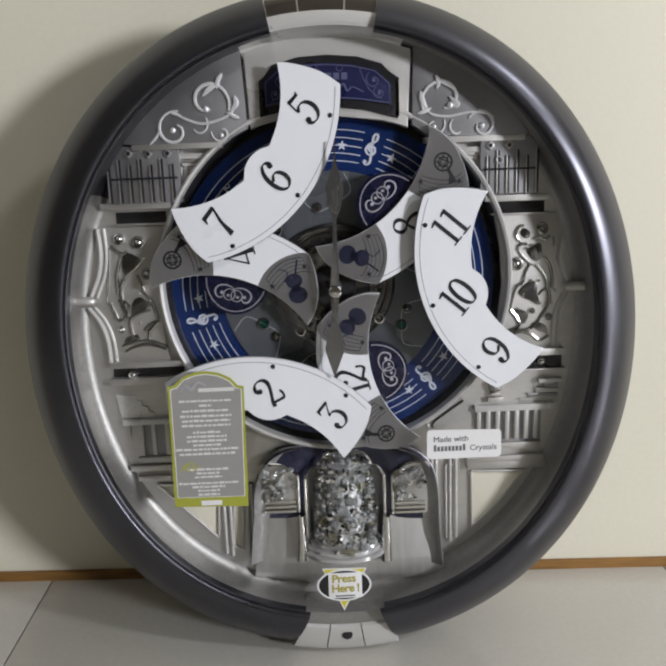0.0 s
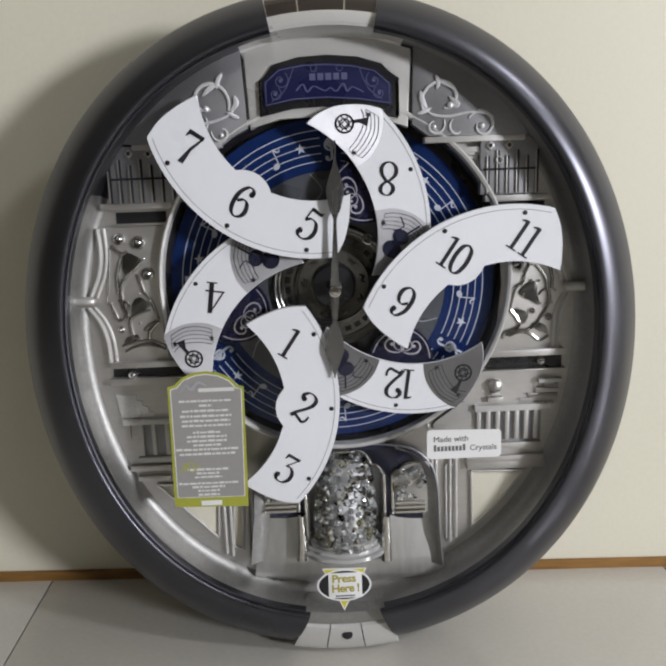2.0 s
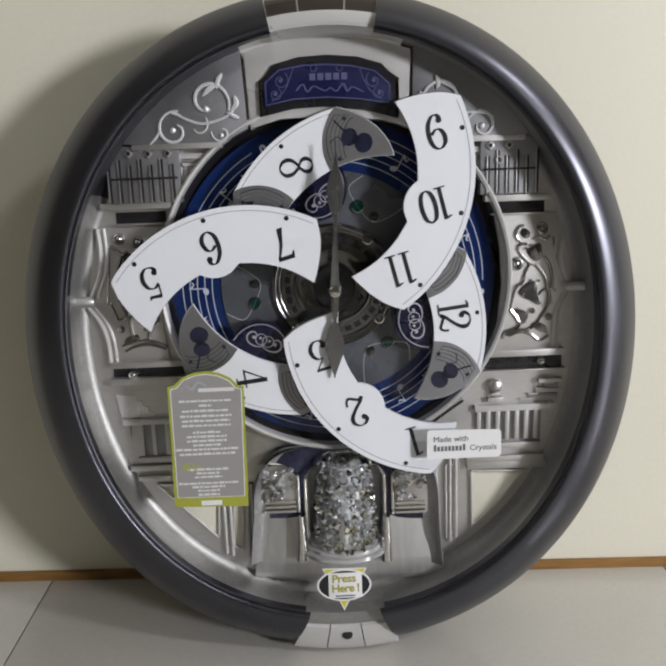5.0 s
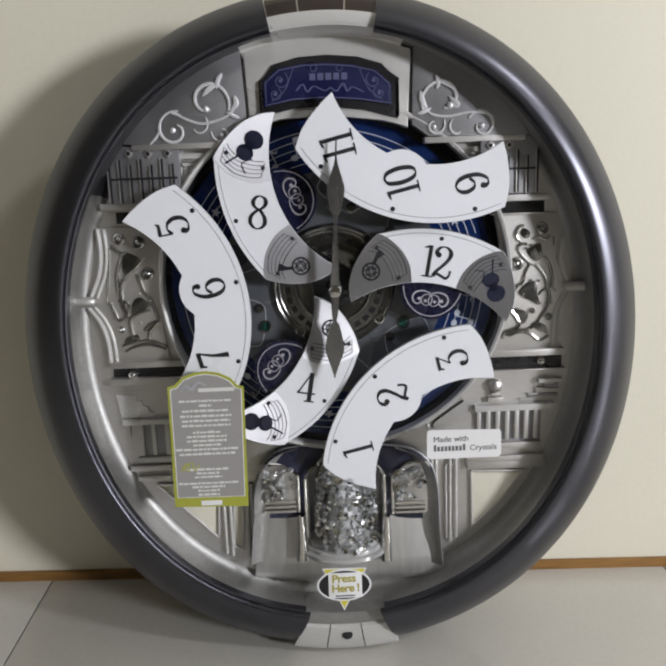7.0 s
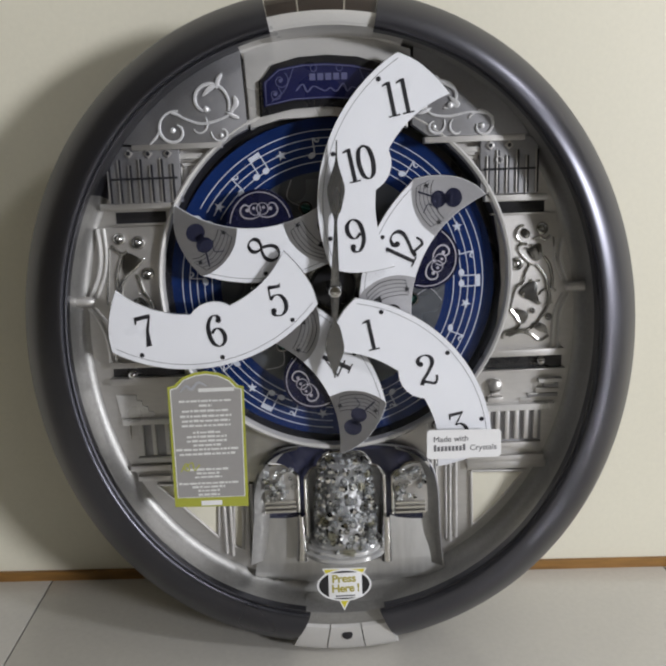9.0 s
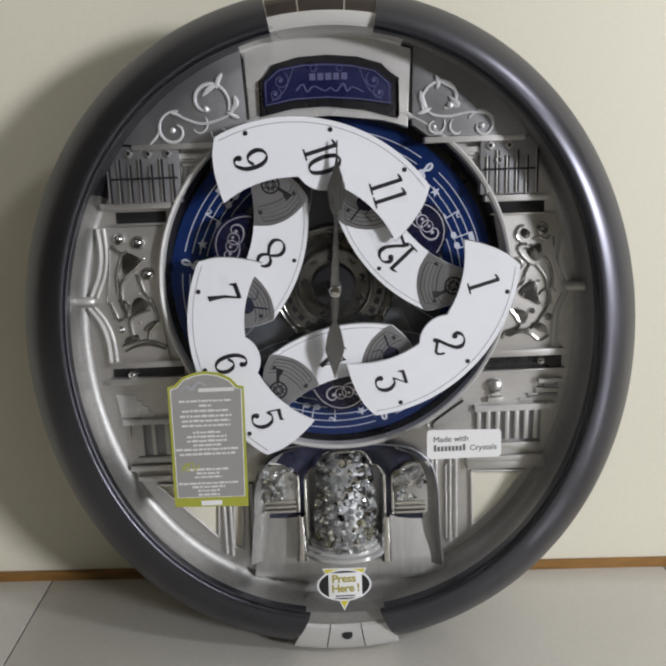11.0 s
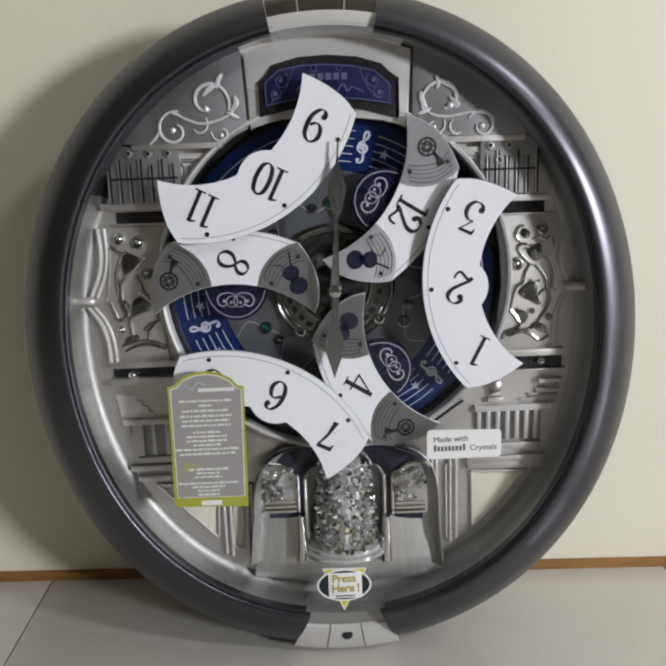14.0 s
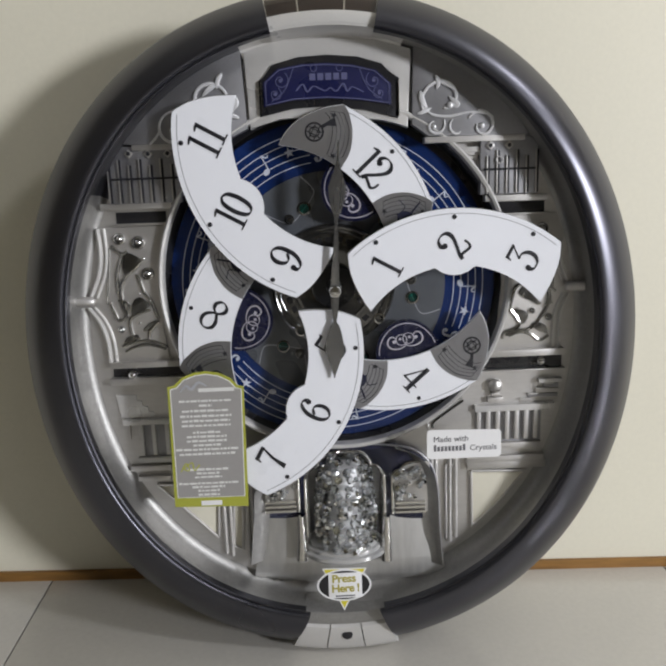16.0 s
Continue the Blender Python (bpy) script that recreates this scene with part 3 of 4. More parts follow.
def narrow_plate(n, home):
    bm = bmesh.new()
    prism(bm, narrow_outline(), -2.4, 0.0, 0.5)
    ob = part("number_plate", bm, WHITE, clock, "white plate with the numeral %d and steel ends" % n)
    back = bmesh.new()
    prism(back, narrow_outline(), -4.0, -2.45)
    bmesh.ops.scale(back, vec=(1.012, 1.01, 1), verts=back.verts)
    part("plate_edge", back, EDGE, ob, "bright silver edge")
    for s in (1, -1):
        bm = bmesh.new()
        prism(bm, end_outline(s), 0.0, 0.25)
        part("plate_end", bm, STEEL_CROSS if n == 8 else STEEL, ob, "brushed steel end with a horn" if s > 0 else "brushed steel end with a violin")
        for x, y in ((25.4, 46.6), (5.6, 27.0)):
            bm = bmesh.new()
            star(bm, x, s * y, 2.4, 0.3, 0.6, 20)
            part("plate_star", bm, BLACK, ob)
        for k in range(5):
            base = [(9.5 + 0.3 * k, 21.5), (17, 24.5), (25.5, 31), (29.5, 38), (31.5 - 0.4 * k, 43)]
            line = bmesh.new()
            ribbon(line, [(x - 1.9 * k, s * (y + 2.3 * k)) for x, y in smooth_path(base)], 0.5, 0.25, 0.45)
            part("staff_line", line, BLACK if k in (0, 4) else GREYINK, ob)
        for x, y in ((9.5, 21.5), (31.5, 43)):
            line = bmesh.new()
            ribbon(line, [(x, s * y), (x - 6.5, s * (y + 8.0))], 0.45, 0.25, 0.45)
            part("staff_line", line, GREYINK, ob)
    boss = bmesh.new()
    prism(boss, ring(4, 0, 27, 48, 24.5), -9.5, -4.6, 1.0)
    part("boss", boss, NAVY, ob, "navy oval boss with a scroll")
    line = bmesh.new()
    ribbon(line, arc(4, 0, 24.6, 100, 260, 36, 22.2), 0.7, -4.7, -4.3)
    part("boss_line", line, SHEEN, ob)
    c = part("boss_scroll", curl(), SHEEN, ob)
    c.matrix_basis = pose(-0.008, 0, 0, 0, 0, 90)
    h = part("horn_drawing", horn(), BLACK, ob)
    h.matrix_basis = pose(0.0075, 0.048, 0, 0, 0, 20)
    v = part("violin_drawing", violin(), INDIGO, ob)
    v.matrix_basis = pose(0.0085, -0.0445, 0, 0, 0, 120)
    line = bmesh.new()
    ribbon(line, arc(-73.6, 0, 115.2, -21, 21, 30), 0.35, 0.0, 0.12)
    part("minute_line", line, GREYINK, ob)
    num = part("numeral", numeral(n, 23.8, 0.02), BLACK, ob)
    num.matrix_basis = pose(0.021, 0.0005, 0, 0, 0, -home)
    dot = bmesh.new()
    prism(dot, ring(38.4, 0, 1.6, 14), 0.0, 0.25)
    part("minute_mark", dot, BLACK, ob)
    post = bmesh.new()
    turned(post, 14, 0, [(5, -18), (5, -5), (8, -4.2), (0.2, -4.1)], 20)
    part("pivot_post", post, DARK, ob)
    return ob


wide = [(wide_plate((5, 6, 7), 270), 270), (wide_plate((9, 10, 11), 150), 150), (wide_plate((1, 2, 3), 30), 30)]
narrow = [(narrow_plate(8, 210), 210), (narrow_plate(12, 90), 90), (narrow_plate(4, 330), 330)]


# ---- hour and minute pointers ----
def hand(name, length, tail, wide_at, width, z, label):
    bm = bmesh.new()
    left = smooth_path([(1.0, -tail), (1.6, -tail * 0.4), (3.4, 0), (2.0, length * 0.28), (1.3, wide_at - 20), (width * 0.3, wide_at - 14), (width * 0.5, wide_at), (width * 0.36, wide_at + 8), (1.0, wide_at + 20), (0.5, length)], 6)
    prism(bm, left + [(-x, y) for x, y in left[::-1]], z, z + 1.0, 0.35)
    return part(name, bm, HAND, clock, label)


minute = hand("minute_hand", 106, 8, 72, 12.5, 5.2, "long grey spear-shaped minute hand")
hour = hand("hour_hand", 65, 6, 42, 14, 3.0, "short grey spear-shaped hour hand")
cap = part("hand_cap", turned(bmesh.new(), 0, 0, [(4.6, 4.2), (4.6, 7.0), (3.8, 8.0), (2.6, 8.2), (2.2, 7.2), (0.1, 7.4)], 24), CHROME, clock)


# ---- relief on the silver face ----
def poly(name, pts, z0, z1, mat, bevel=0.5, parent=None, label=""):
    return part(name, shape(pts, z0, z1, bevel), mat, parent or clock, label)


def bar(name, a, b, z0, z1, mat, bevel=0.5, parent=None, label=""):
    return poly(name, rect(a, b), z0, z1, mat, bevel, parent, label)


def moulding(name, pts, radius, z, mat, parent=None, k=8, label=""):
    return part(name, tube(bmesh.new(), smooth_path(pts, k), radius, z), mat, parent or clock, label)


# name panel at the top
poly("name_frame", [(-58.0, 168.2), (-34.5, 174.8), (-1.8, 176.6), (33.9, 174.5), (59.8, 167.5), (57.1, 114.0), (51.0, 116.6), (38.8, 119.9), (2.4, 125.2), (-34.2, 122.8), (-48.9, 119.8), (-55.8, 116.2)], -27, -16, BRIGHT, 1.2, None, "satin silver portal round the name panel")
board = poly("name_board", [(-48.3, 149.0), (-44.0, 151.1), (-38.2, 159.4), (-20.1, 164.0), (0.2, 165.0), (21.6, 163.3), (38.8, 158.2), (45.2, 151.2), (51.2, 148.2), (50.2, 120.5), (26.6, 127.1), (-0.5, 130.3), (-24.7, 129.3), (-48.5, 124.3)], -16.5, -14.4, DARK, 0.5, None, "black backing board")
navy_pts = [(-45.0, 147.6), (-34.7, 156.4), (-17.3, 159.2), (-0.1, 159.5), (18.4, 157.8), (35.0, 153.7), (45.3, 144.2), (45.1, 129.9), (23.7, 133.7), (-0.3, 135.7), (-24.4, 135.0), (-45.0, 131.0)]
poly("name_plate", navy_pts, -14.4, -13.4, ROYAL, 0.3, board, "navy name plate with pale scrolls")
mid = (sum(p[0] for p in navy_pts) / 12, sum(p[1] for p in navy_pts) / 12)
inner = [(mid[0] + (x - mid[0]) * 0.965, mid[1] + (y - mid[1]) * 0.92) for x, y in navy_pts]
part("name_border", ribbon(bmesh.new(), inner + inner[:1], 0.7, -13.4, -13.0), DIM, board)
for i in range(5):
    a = (-12.3, 152.6)
    bar("brand_bar", (a[0] + i * 5.6, a[1] - 4.6), (a[0] + i * 5.6 + 4.2, a[1]), -13.4, -13.1, DIM, 0.0, board)
part("brand_line", ribbon(bmesh.new(), smooth_path([(-22.0, 141.2), (-17.3, 145.6), (-14.0, 140.4), (-9.6, 144.0), (-1.7, 140.9), (2.3, 142.7), (6.4, 140.3), (11.4, 145.3), (14.2, 140.1), (17.9, 142.8), (25.6, 139.1)]), lambda u, d: 0.5 + 0.7 * abs(d.y), -13.4, -13.1), DIM, board)
for a, r, s in (((-32.7, 148.4), 6.0, 1), ((-36.8, 139.4), 4.6, 1), ((33.0, 146.9), 6.0, -1), ((36.8, 138.2), 4.6, -1)):
    part("plate_curl", ribbon(bmesh.new(), spiral(*a, r, 1.4, 60 if s > 0 else 120, 60 + s * -420), 0.55, -13.4, -13.1), DIM, board)
    dot = bmesh.new()
    prism(dot, ring(*a, 1.3, 12), -13.4, -13.0)
    part("plate_curl", dot, DIM, board)
for pts in ([(-23.4, 156.6), (-26.8, 148.2), (-30.7, 141.2), (-39.5, 134.3)], [(23.1, 155.2), (26.4, 146.5), (30.5, 140.1), (38.8, 134.1)]):
    part("plate_curl", ribbon(bmesh.new(), smooth_path(pts), 0.55, -13.4, -13.1), DIM, board)
for a in ((-9.1, 156.1), (9.0, 155.9)):
    part("plate_curl", ribbon(bmesh.new(), ring(*a, 2.2, 12) + [(a[0] + 2.2, a[1])], 0.5, -13.4, -13.1), DIM, board)
for p, q in (((-46.7, 148.7), (-47.0, 126.4)), ((50.3, 146.8), (50.9, 122.1))):
    bar("name_edge", p, q, -16, -12.6, CHROME, 0.3)

# dark grounds and bright scrolls beside it
poly("scroll_ground", [(-147.6, 108.8), (-134.7, 129.2), (-115.9, 146.9), (-92.5, 161.9), (-60.3, 172.6), (-57.8, 116.9), (-69.3, 111.5), (-79.6, 106.6)], -25.6, -15.6, SHADE, 0.6, None, "dark grey scroll ground")
poly("scroll_ground", [(61.4, 169.6), (87.0, 161.5), (114.2, 144.8), (133.3, 125.8), (145.9, 106.1), (72.3, 107.4), (60.2, 116.0)], -25.6, -15.6, SHADE, 0.6, None, "dark grey scroll ground")


def scroll(paths, leaves, knobs, name):
    bm = bmesh.new()
    for pts, w in paths:
        tube(bm, pts, lambda u, w=w: w * 0.78 * (0.35 + 0.65 * math.sin(math.pi * (0.12 + 0.8 * u))), -14.8, 6, 0.7)
    for pts, w in leaves:
        tube(bm, smooth_path(pts, 6), lambda u, w=w: w * 0.85 * math.sin(math.pi * min(0.97, 0.04 + u)) ** 0.8 + 0.1, -14.6, 6, 0.6)
    for (x, y), r in knobs:
        dome(bm, x, y, -15.0, r, r * 0.7, 12, 4)
    return part(name, bm, SCROLL, clock, "bright silver scroll ornament")


scroll([(spiral(*(-84.8, 136.1), 15.6, 5.5, -25, 285), 1.75), (spiral(*(-109.8, 117.4), 13.4, 4.0, 75, 420), 1.5), (spiral(*(-76.5, 114.6), 7.4, 2.4, 170, 440), 1.1), (spiral(*(-93.5, 119.8), 8.5, 3.0, 40, -140), 1.0),
        (smooth_path([(-110.0, 129.5), (-99.7, 124.0), (-87.4, 121.3), (-69.7, 127.1), (-65.6, 134.9)]), 1.3), (smooth_path([(-128.0, 108.1), (-123.0, 113.2), (-119.2, 119.4)]), 1.2)],
       [([(-73.7, 155.0), (-77.0, 150.1), (-78.0, 144.4)], 2.2), ([(-78.7, 146.7), (-84.0, 144.1), (-88.4, 139.7)], 2.0), ([(-65.9, 139.5), (-65.0, 133.8), (-69.5, 128.8)], 2.3), ([(-63.2, 124.5), (-67.3, 125.8), (-72.5, 128.9)], 1.6), ([(-112.4, 129.6), (-107.7, 128.3), (-102.6, 125.8)], 1.2)],
       [((-86.4, 131.0), 2.3), ((-111.0, 117.4), 2.1), ((-76.6, 112.8), 1.6)], "scroll_ornament")
scroll([(spiral(*(82.6, 132.5), 16.2, 6.0, 205, -85), 1.75), (spiral(*(110.6, 113.7), 11.0, 3.4, 150, -200), 1.5), (spiral(*(76.5, 114.8), 7.6, 2.6, 30, -260), 1.2), (spiral(*(93.5, 112.5), 7.5, 3.0, 120, 300), 1.1),
        (smooth_path([(68.7, 127.8), (74.7, 122.4), (86.8, 120.8), (102.0, 123.2), (114.2, 121.7)]), 1.3)],
       [([(77.2, 149.0), (79.0, 144.1), (77.8, 139.6)], 2.0), ([(80.8, 144.0), (88.0, 141.5), (92.3, 136.2)], 2.0), ([(66.3, 138.8), (67.5, 131.9), (71.1, 127.1)], 2.3), ([(63.8, 123.3), (68.6, 124.3), (74.1, 127.0)], 1.6), ([(86.8, 134.1), (92.9, 128.7), (88.6, 127.1)], 2.2), ([(107.5, 124.8), (112.9, 122.9), (119.1, 119.2)], 1.2)],
       [((87.4, 128.3), 2.6), ((110.6, 113.7), 2.1), ((75.9, 113.6), 1.7)], "scroll_ornament")
bar("scroll_base", (-141.2, 108.3), (-77.2, 104.4), -25.5, -14.6, SILVER, 0.4)
bar("scroll_base", (69.1, 106.8), (142.0, 102.6), -25.5, -14.6, SILVER, 0.4)

# fences
def fence(xs, top, mid_y, low, x0, x1, studs):
    ground = bar("fence_ground", (x0 - 2, low), (x1 + 2, top + 9), -25.5, -17.0, SHADE, 0.3, None, "grey ground behind the fence")
    for i, x in enumerate(xs):
        bar("fence_bar", (x - 0.75, low + 0.6), (x + 0.75, top - (0 if i % 2 else 4.0)), -17.2, -16.2, BLACK, 0.2, ground)
        bar("fence_bar", (x - 1.8, low + 0.6), (x - 0.95, top - (0 if i % 2 else 4.0)), -17.2, -15.6, SILVER, 0.2, ground)
    bar("fence_rail", (x0, mid_y - 0.8), (x1, mid_y + 0.8), -17.2, -15.4, BLACK, 0.2, ground)
    for x, y in studs:
        knob = bmesh.new()
        prism(knob, [(x + 3.2, y), (x, y + 3.2), (x - 3.2, y), (x, y - 3.2)], -17.2, -15.6, 0.3)
        part("fence_stud", knob, SILVER, ground)
        eye = bmesh.new()
        prism(eye, ring(x, y, 1.5, 10), -15.7, -15.3)
        part("fence_stud", eye, BLACK, ground)


a, b, c = (-161.0, 67.0), (-110.5, 98.3), (-111.6, 84.6)
fence([a[0] + 2 + k * 7.6 for k in range(7)], b[1], c[1], a[1], a[0] + 2, b[0], [(-144.2, 102.4), (-130.3, 101.9), (-116.3, 101.8)])
a, b, c = (112.3, 64.6), (150.5, 96.0), (131.5, 82.5)
fence([a[0] + 4 + k * 7.2 for k in range(6)], b[1], c[1], a[1], a[0], b[0], [(117.2, 99.5), (130.9, 99.4)])
part("fence_stud", tube(bmesh.new(), ring(*(123.9, 89.1), 2.4, 14) + [ring(*(123.9, 89.1), 2.4, 14)[0]], 0.5, -15.6, 6), SILVER, clock)

# pilasters, cut off by the round opening
def clear_of_ring(x):
    return 4 + math.sqrt(max(0.0, 131.0 ** 2 - (x - 2) ** 2))


for a, b, x0, low in (((-111.0, 101.4), (-84.9, 97.5), (-109.9, 90.6)[0], (-111.6, 68.8)[1]), ((86.0, 99.3), (112.9, 95.3), (97.5, 86.5)[0], (97.6, 65.6)[1])):
    for k, (inset, drop, high, z, mat) in enumerate(((0, 0, 0, -19, BRIGHT), (2, 2.2, 0, -20.5, SILVER), (4, 5.0, 2.6, -21.5, BRIGHT))):
        y1, y0 = (a[1], b[1]) if k == 0 else (b[1] - high, b[1] - drop)
        reach = math.sqrt(max(0.0, 131.0 ** 2 - (y0 - 4) ** 2))
        xa, xb = a[0] + inset, b[0] - inset
        xa, xb = (xa, min(xb, 2 - reach)) if xa < 0 else (max(xa, 2 + reach), xb)
        if xb - xa > 2:
            bar("pilaster_cap", (xa, y0), (xb, y1), -25.5, z, mat, 0.5)
    for k in range(4):
        xa, xb = x0 + k * 3.9, x0 + k * 3.9 + 2.4
        y0 = max(low, clear_of_ring(xa), clear_of_ring(xb))
        if b[1] - 5.2 - y0 > 1.5:
            bar("pilaster_flute", (xa, y0), (xb, b[1] - 5.2), -25.5, -22.2, BRIGHT, 0.7)

# ledges with slots
def ledge(a, b, sa, sb):
    bar("ledge", a, b, -25.5, -17.5, SILVER, 0.8, None, "satin silver ledge")
    bar("ledge_slot", sa, sb, -25.4, -24.4, DARK, 0.2, None, "dark slot under the ledge")
    bar("ledge_lip", (sa[0] - 2, sb[1] - 1.2), (sb[0] + 2, sb[1]), -25.5, -20.5, SILVER, 0.6)


ledge((-168.9, 67.5), (-116.8, 62.9), (-159.5, 60.8), (-122.6, 52.6))
ledge((114.0, 63.9), (160.3, 59.1), (121.3, 58.5), (160.6, 50.1))
ledge((-173.5, -52.0), (-115.0, -56.8), (-173.1, -57.3), (-118.3, -68.9))
ledge((117.9, -54.6), (177.1, -60.1), (116.0, -61.1), (177.5, -71.3))
bar("ledge_bar", (-174.5, -65.0), (-116.9, -70.6), -25.5, -18.5, SILVER, 0.8)
for p in ((-157.6, -63.0), (159.9, -65.0)):
    part("ledge_ball", dome(bmesh.new(), *p, -21, 3.6, 3.6), CHROME, clock)

# relief panels with curling ornament
poly("relief_panel", [(-175.6, 50.0), (-122.4, 50.5), (-126.8, 28.6), (-131.1, -0.1), (-131.4, -26.3), (-127.9, -53.9), (-173.5, -54.0), (-178.3, -31.0), (-184.9, -8.4), (-174.3, 14.5)], -25.6, -22.6, SILVER, 0.8, None, "satin silver relief panel")
poly("relief_panel", [(122.5, 48.5), (169.6, 49.3), (172.6, 17.3), (182.2, -6.6), (175.4, -28.9), (173.0, -56.5), (118.8, -55.6), (125.9, -33.5), (128.7, -3.8), (127.0, 22.2)], -25.6, -22.6, SILVER, 0.8, None, "satin silver relief panel")


def ornament(limbs, balls, hollows, glints):
    """Raised polished stems and petals with dark hollows between them."""
    for pts in hollows:
        poly("relief_hollow", smooth_path(pts + pts[:1], 5)[:-1], -22.7, -21.6, SMOKE, 0.5, None, "dark polished hollow")
    for pts, r in limbs:
        part("relief_curl", tube(bmesh.new(), smooth_path(pts, 7), lambda u, r=r: r * (0.55 + 0.45 * math.sin(math.pi * (0.1 + 0.8 * u))), -22.2, 8, 0.9), SATIN, clock, "raised polished curl")
    for p, r in balls:
        part("relief_ball", turned(bmesh.new(), *p, [(r, -22.6), (r * 0.92, -20.9), (r * 0.66, -20.3), (r * 0.5, -21.2), (r * 0.34, -20.4), (0.1, -19.9)], 20), SATIN, clock)
    # small chrome balls added where the relief shows glints
    for p in glints:
        part("relief_glint_bead", dome(bmesh.new(), *p, -21.4, 1.1, 0.9, 10, 3), CHROME, clock)


ornament([([(143.4, 28.0), (140.0, 30.6), (138.9, 34.9), (141.1, 39.4), (144.8, 40.5)], 1.5), ([(140.2, 22.0), (141.0, 25.3), (143.8, 26.6), (147.5, 26.3)], 1.5), ([(141.1, 21.6), (144.6, 16.9), (149.1, 12.6), (152.9, 10.7)], 1.5), ([(154.5, 10.7), (160.6, 3.2), (163.7, -5.7), (165.2, -13.3), (163.8, -22.2), (159.0, -30.3)], 1.7), ([(160.2, 16.9), (164.8, 10.5), (167.3, 0.4), (167.6, -7.7), (170.4, -10.4)], 1.5), ([(149.5, 11.1), (146.2, 4.4), (144.6, -2.7), (139.9, -5.8), (137.2, -12.2), (135.4, -22.3), (139.9, -29.1), (142.7, -35.7), (138.2, -38.8), (130.1, -41.6), (129.4, -46.2)], 1.7), ([(159.0, -30.3), (155.7, -35.3), (149.0, -39.8), (141.4, -40.3), (131.9, -43.8)], 1.6), ([(134.5, -44.4), (142.7, -41.5), (151.0, -43.1), (158.8, -48.4), (165.8, -44.9)], 1.5), ([(156.9, -13.0), (160.3, -9.4), (166.6, -9.0)], 1.0), ([(151.8, 30.1), (156.7, 31.2), (161.1, 29.4), (164.7, 32.7)], 1.2), ([(167.2, 31.4), (169.1, 19.0), (170.5, 6.6)], 0.9)],
         [((158.8, 37.8), 4.8), ((139.8, 11.7), 5.4), ((165.3, -30.2), 3.0), ((152.5, -24.9), 2.4)],
         [[(142.4, 35.4), (144.2, 38.4), (147.7, 37.0), (150.2, 33.3), (147.1, 30.9), (144.1, 32.3)], [(147.3, 21.1), (150.7, 24.4), (156.2, 27.2), (158.4, 24.1), (158.4, 15.7), (155.0, 13.1), (150.9, 16.0)], [(141.5, -10.5), (145.1, -5.6), (151.3, -2.1), (155.8, -4.1), (156.0, -14.2), (159.3, -19.5), (156.8, -20.6), (151.1, -17.2), (145.3, -14.4)], [(137.7, -23.0), (142.4, -23.2), (148.4, -26.0), (149.2, -30.5), (145.1, -35.5), (142.5, -30.3)], [(152.1, -35.2), (157.8, -34.1), (163.6, -37.6), (165.3, -43.5), (159.9, -41.9), (154.8, -39.1)], [(164.8, -13.3), (166.7, -11.5), (167.1, -18.5), (165.1, -21.6), (163.7, -18.4)]],
         [(151.3, -1.4), (157.0, -1.7), (145.3, -11.5), (165.9, -8.1), (167.1, -19.1), (162.5, -20.9), (150.3, -39.6), (150.9, 25.6), (147.2, 23.3), (141.1, -22.8)])
ornament([([(-165.0, 36.8), (-161.0, 33.0), (-156.9, 30.4), (-153.0, 32.3)], 1.6), ([(-166.3, 35.1), (-169.4, 9.6), (-171.7, -7.0)], 1.0), ([(-157.6, 29.6), (-162.1, 15.2), (-163.0, 1.0)], 1.5), ([(-149.0, 19.4), (-155.7, 13.5), (-160.0, 5.7), (-160.6, -6.2), (-157.8, -18.3)], 1.7), ([(-142.0, 26.1), (-146.9, 21.0), (-151.0, 16.5)], 1.4), ([(-147.7, 14.6), (-145.0, 6.2), (-143.7, 1.2), (-138.8, -5.9), (-135.3, -16.8), (-133.8, -20.5)], 1.6), ([(-169.6, -7.0), (-166.8, -14.3), (-165.0, -19.2), (-160.3, -19.4), (-158.1, -15.3)], 1.5), ([(-139.6, -12.6), (-148.1, -14.9), (-154.9, -18.7), (-155.9, -25.1), (-154.6, -31.8), (-149.3, -34.7)], 1.6), ([(-163.6, -4.9), (-158.9, -5.3), (-156.0, -8.8), (-157.6, -15.9)], 1.2), ([(-134.0, -21.7), (-141.1, -28.7), (-142.2, -34.5)], 1.6), ([(-163.5, -40.2), (-156.1, -37.8), (-147.7, -36.4), (-138.3, -37.6), (-129.1, -42.0)], 1.5), ([(-161.5, -44.4), (-152.8, -40.7), (-142.1, -39.9), (-130.5, -43.8)], 1.3)],
         [((-158.4, 41.5), 4.6), ((-144.6, 38.3), 5.2), ((-139.5, 14.9), 5.0), ((-163.1, -27.2), 2.8)],
         [[(-156.2, 29.0), (-153.1, 31.2), (-148.1, 29.2), (-144.1, 25.6), (-148.9, 19.9), (-155.9, 14.3), (-157.8, 20.9)], [(-151.2, -4.2), (-146.4, -2.6), (-140.4, -8.2), (-141.9, -11.2), (-148.0, -13.9), (-153.6, -17.3), (-154.1, -10.1)], [(-146.3, -27.3), (-141.7, -22.9), (-135.6, -20.7), (-140.6, -26.3), (-145.3, -29.7)], [(-162.7, -38.8), (-159.3, -33.4), (-152.0, -31.3), (-150.4, -33.8), (-156.0, -36.6)], [(-149.0, 38.0), (-145.4, 39.6), (-142.7, 37.1), (-145.4, 33.8), (-148.2, 34.5)]],
         [(-157.3, 41.7), (-141.3, 40.0), (-146.7, 0.4), (-139.6, -5.6), (-148.8, -22.3), (-154.7, -29.1), (-142.2, -34.8), (-168.4, -6.5), (-141.4, 26.3)])

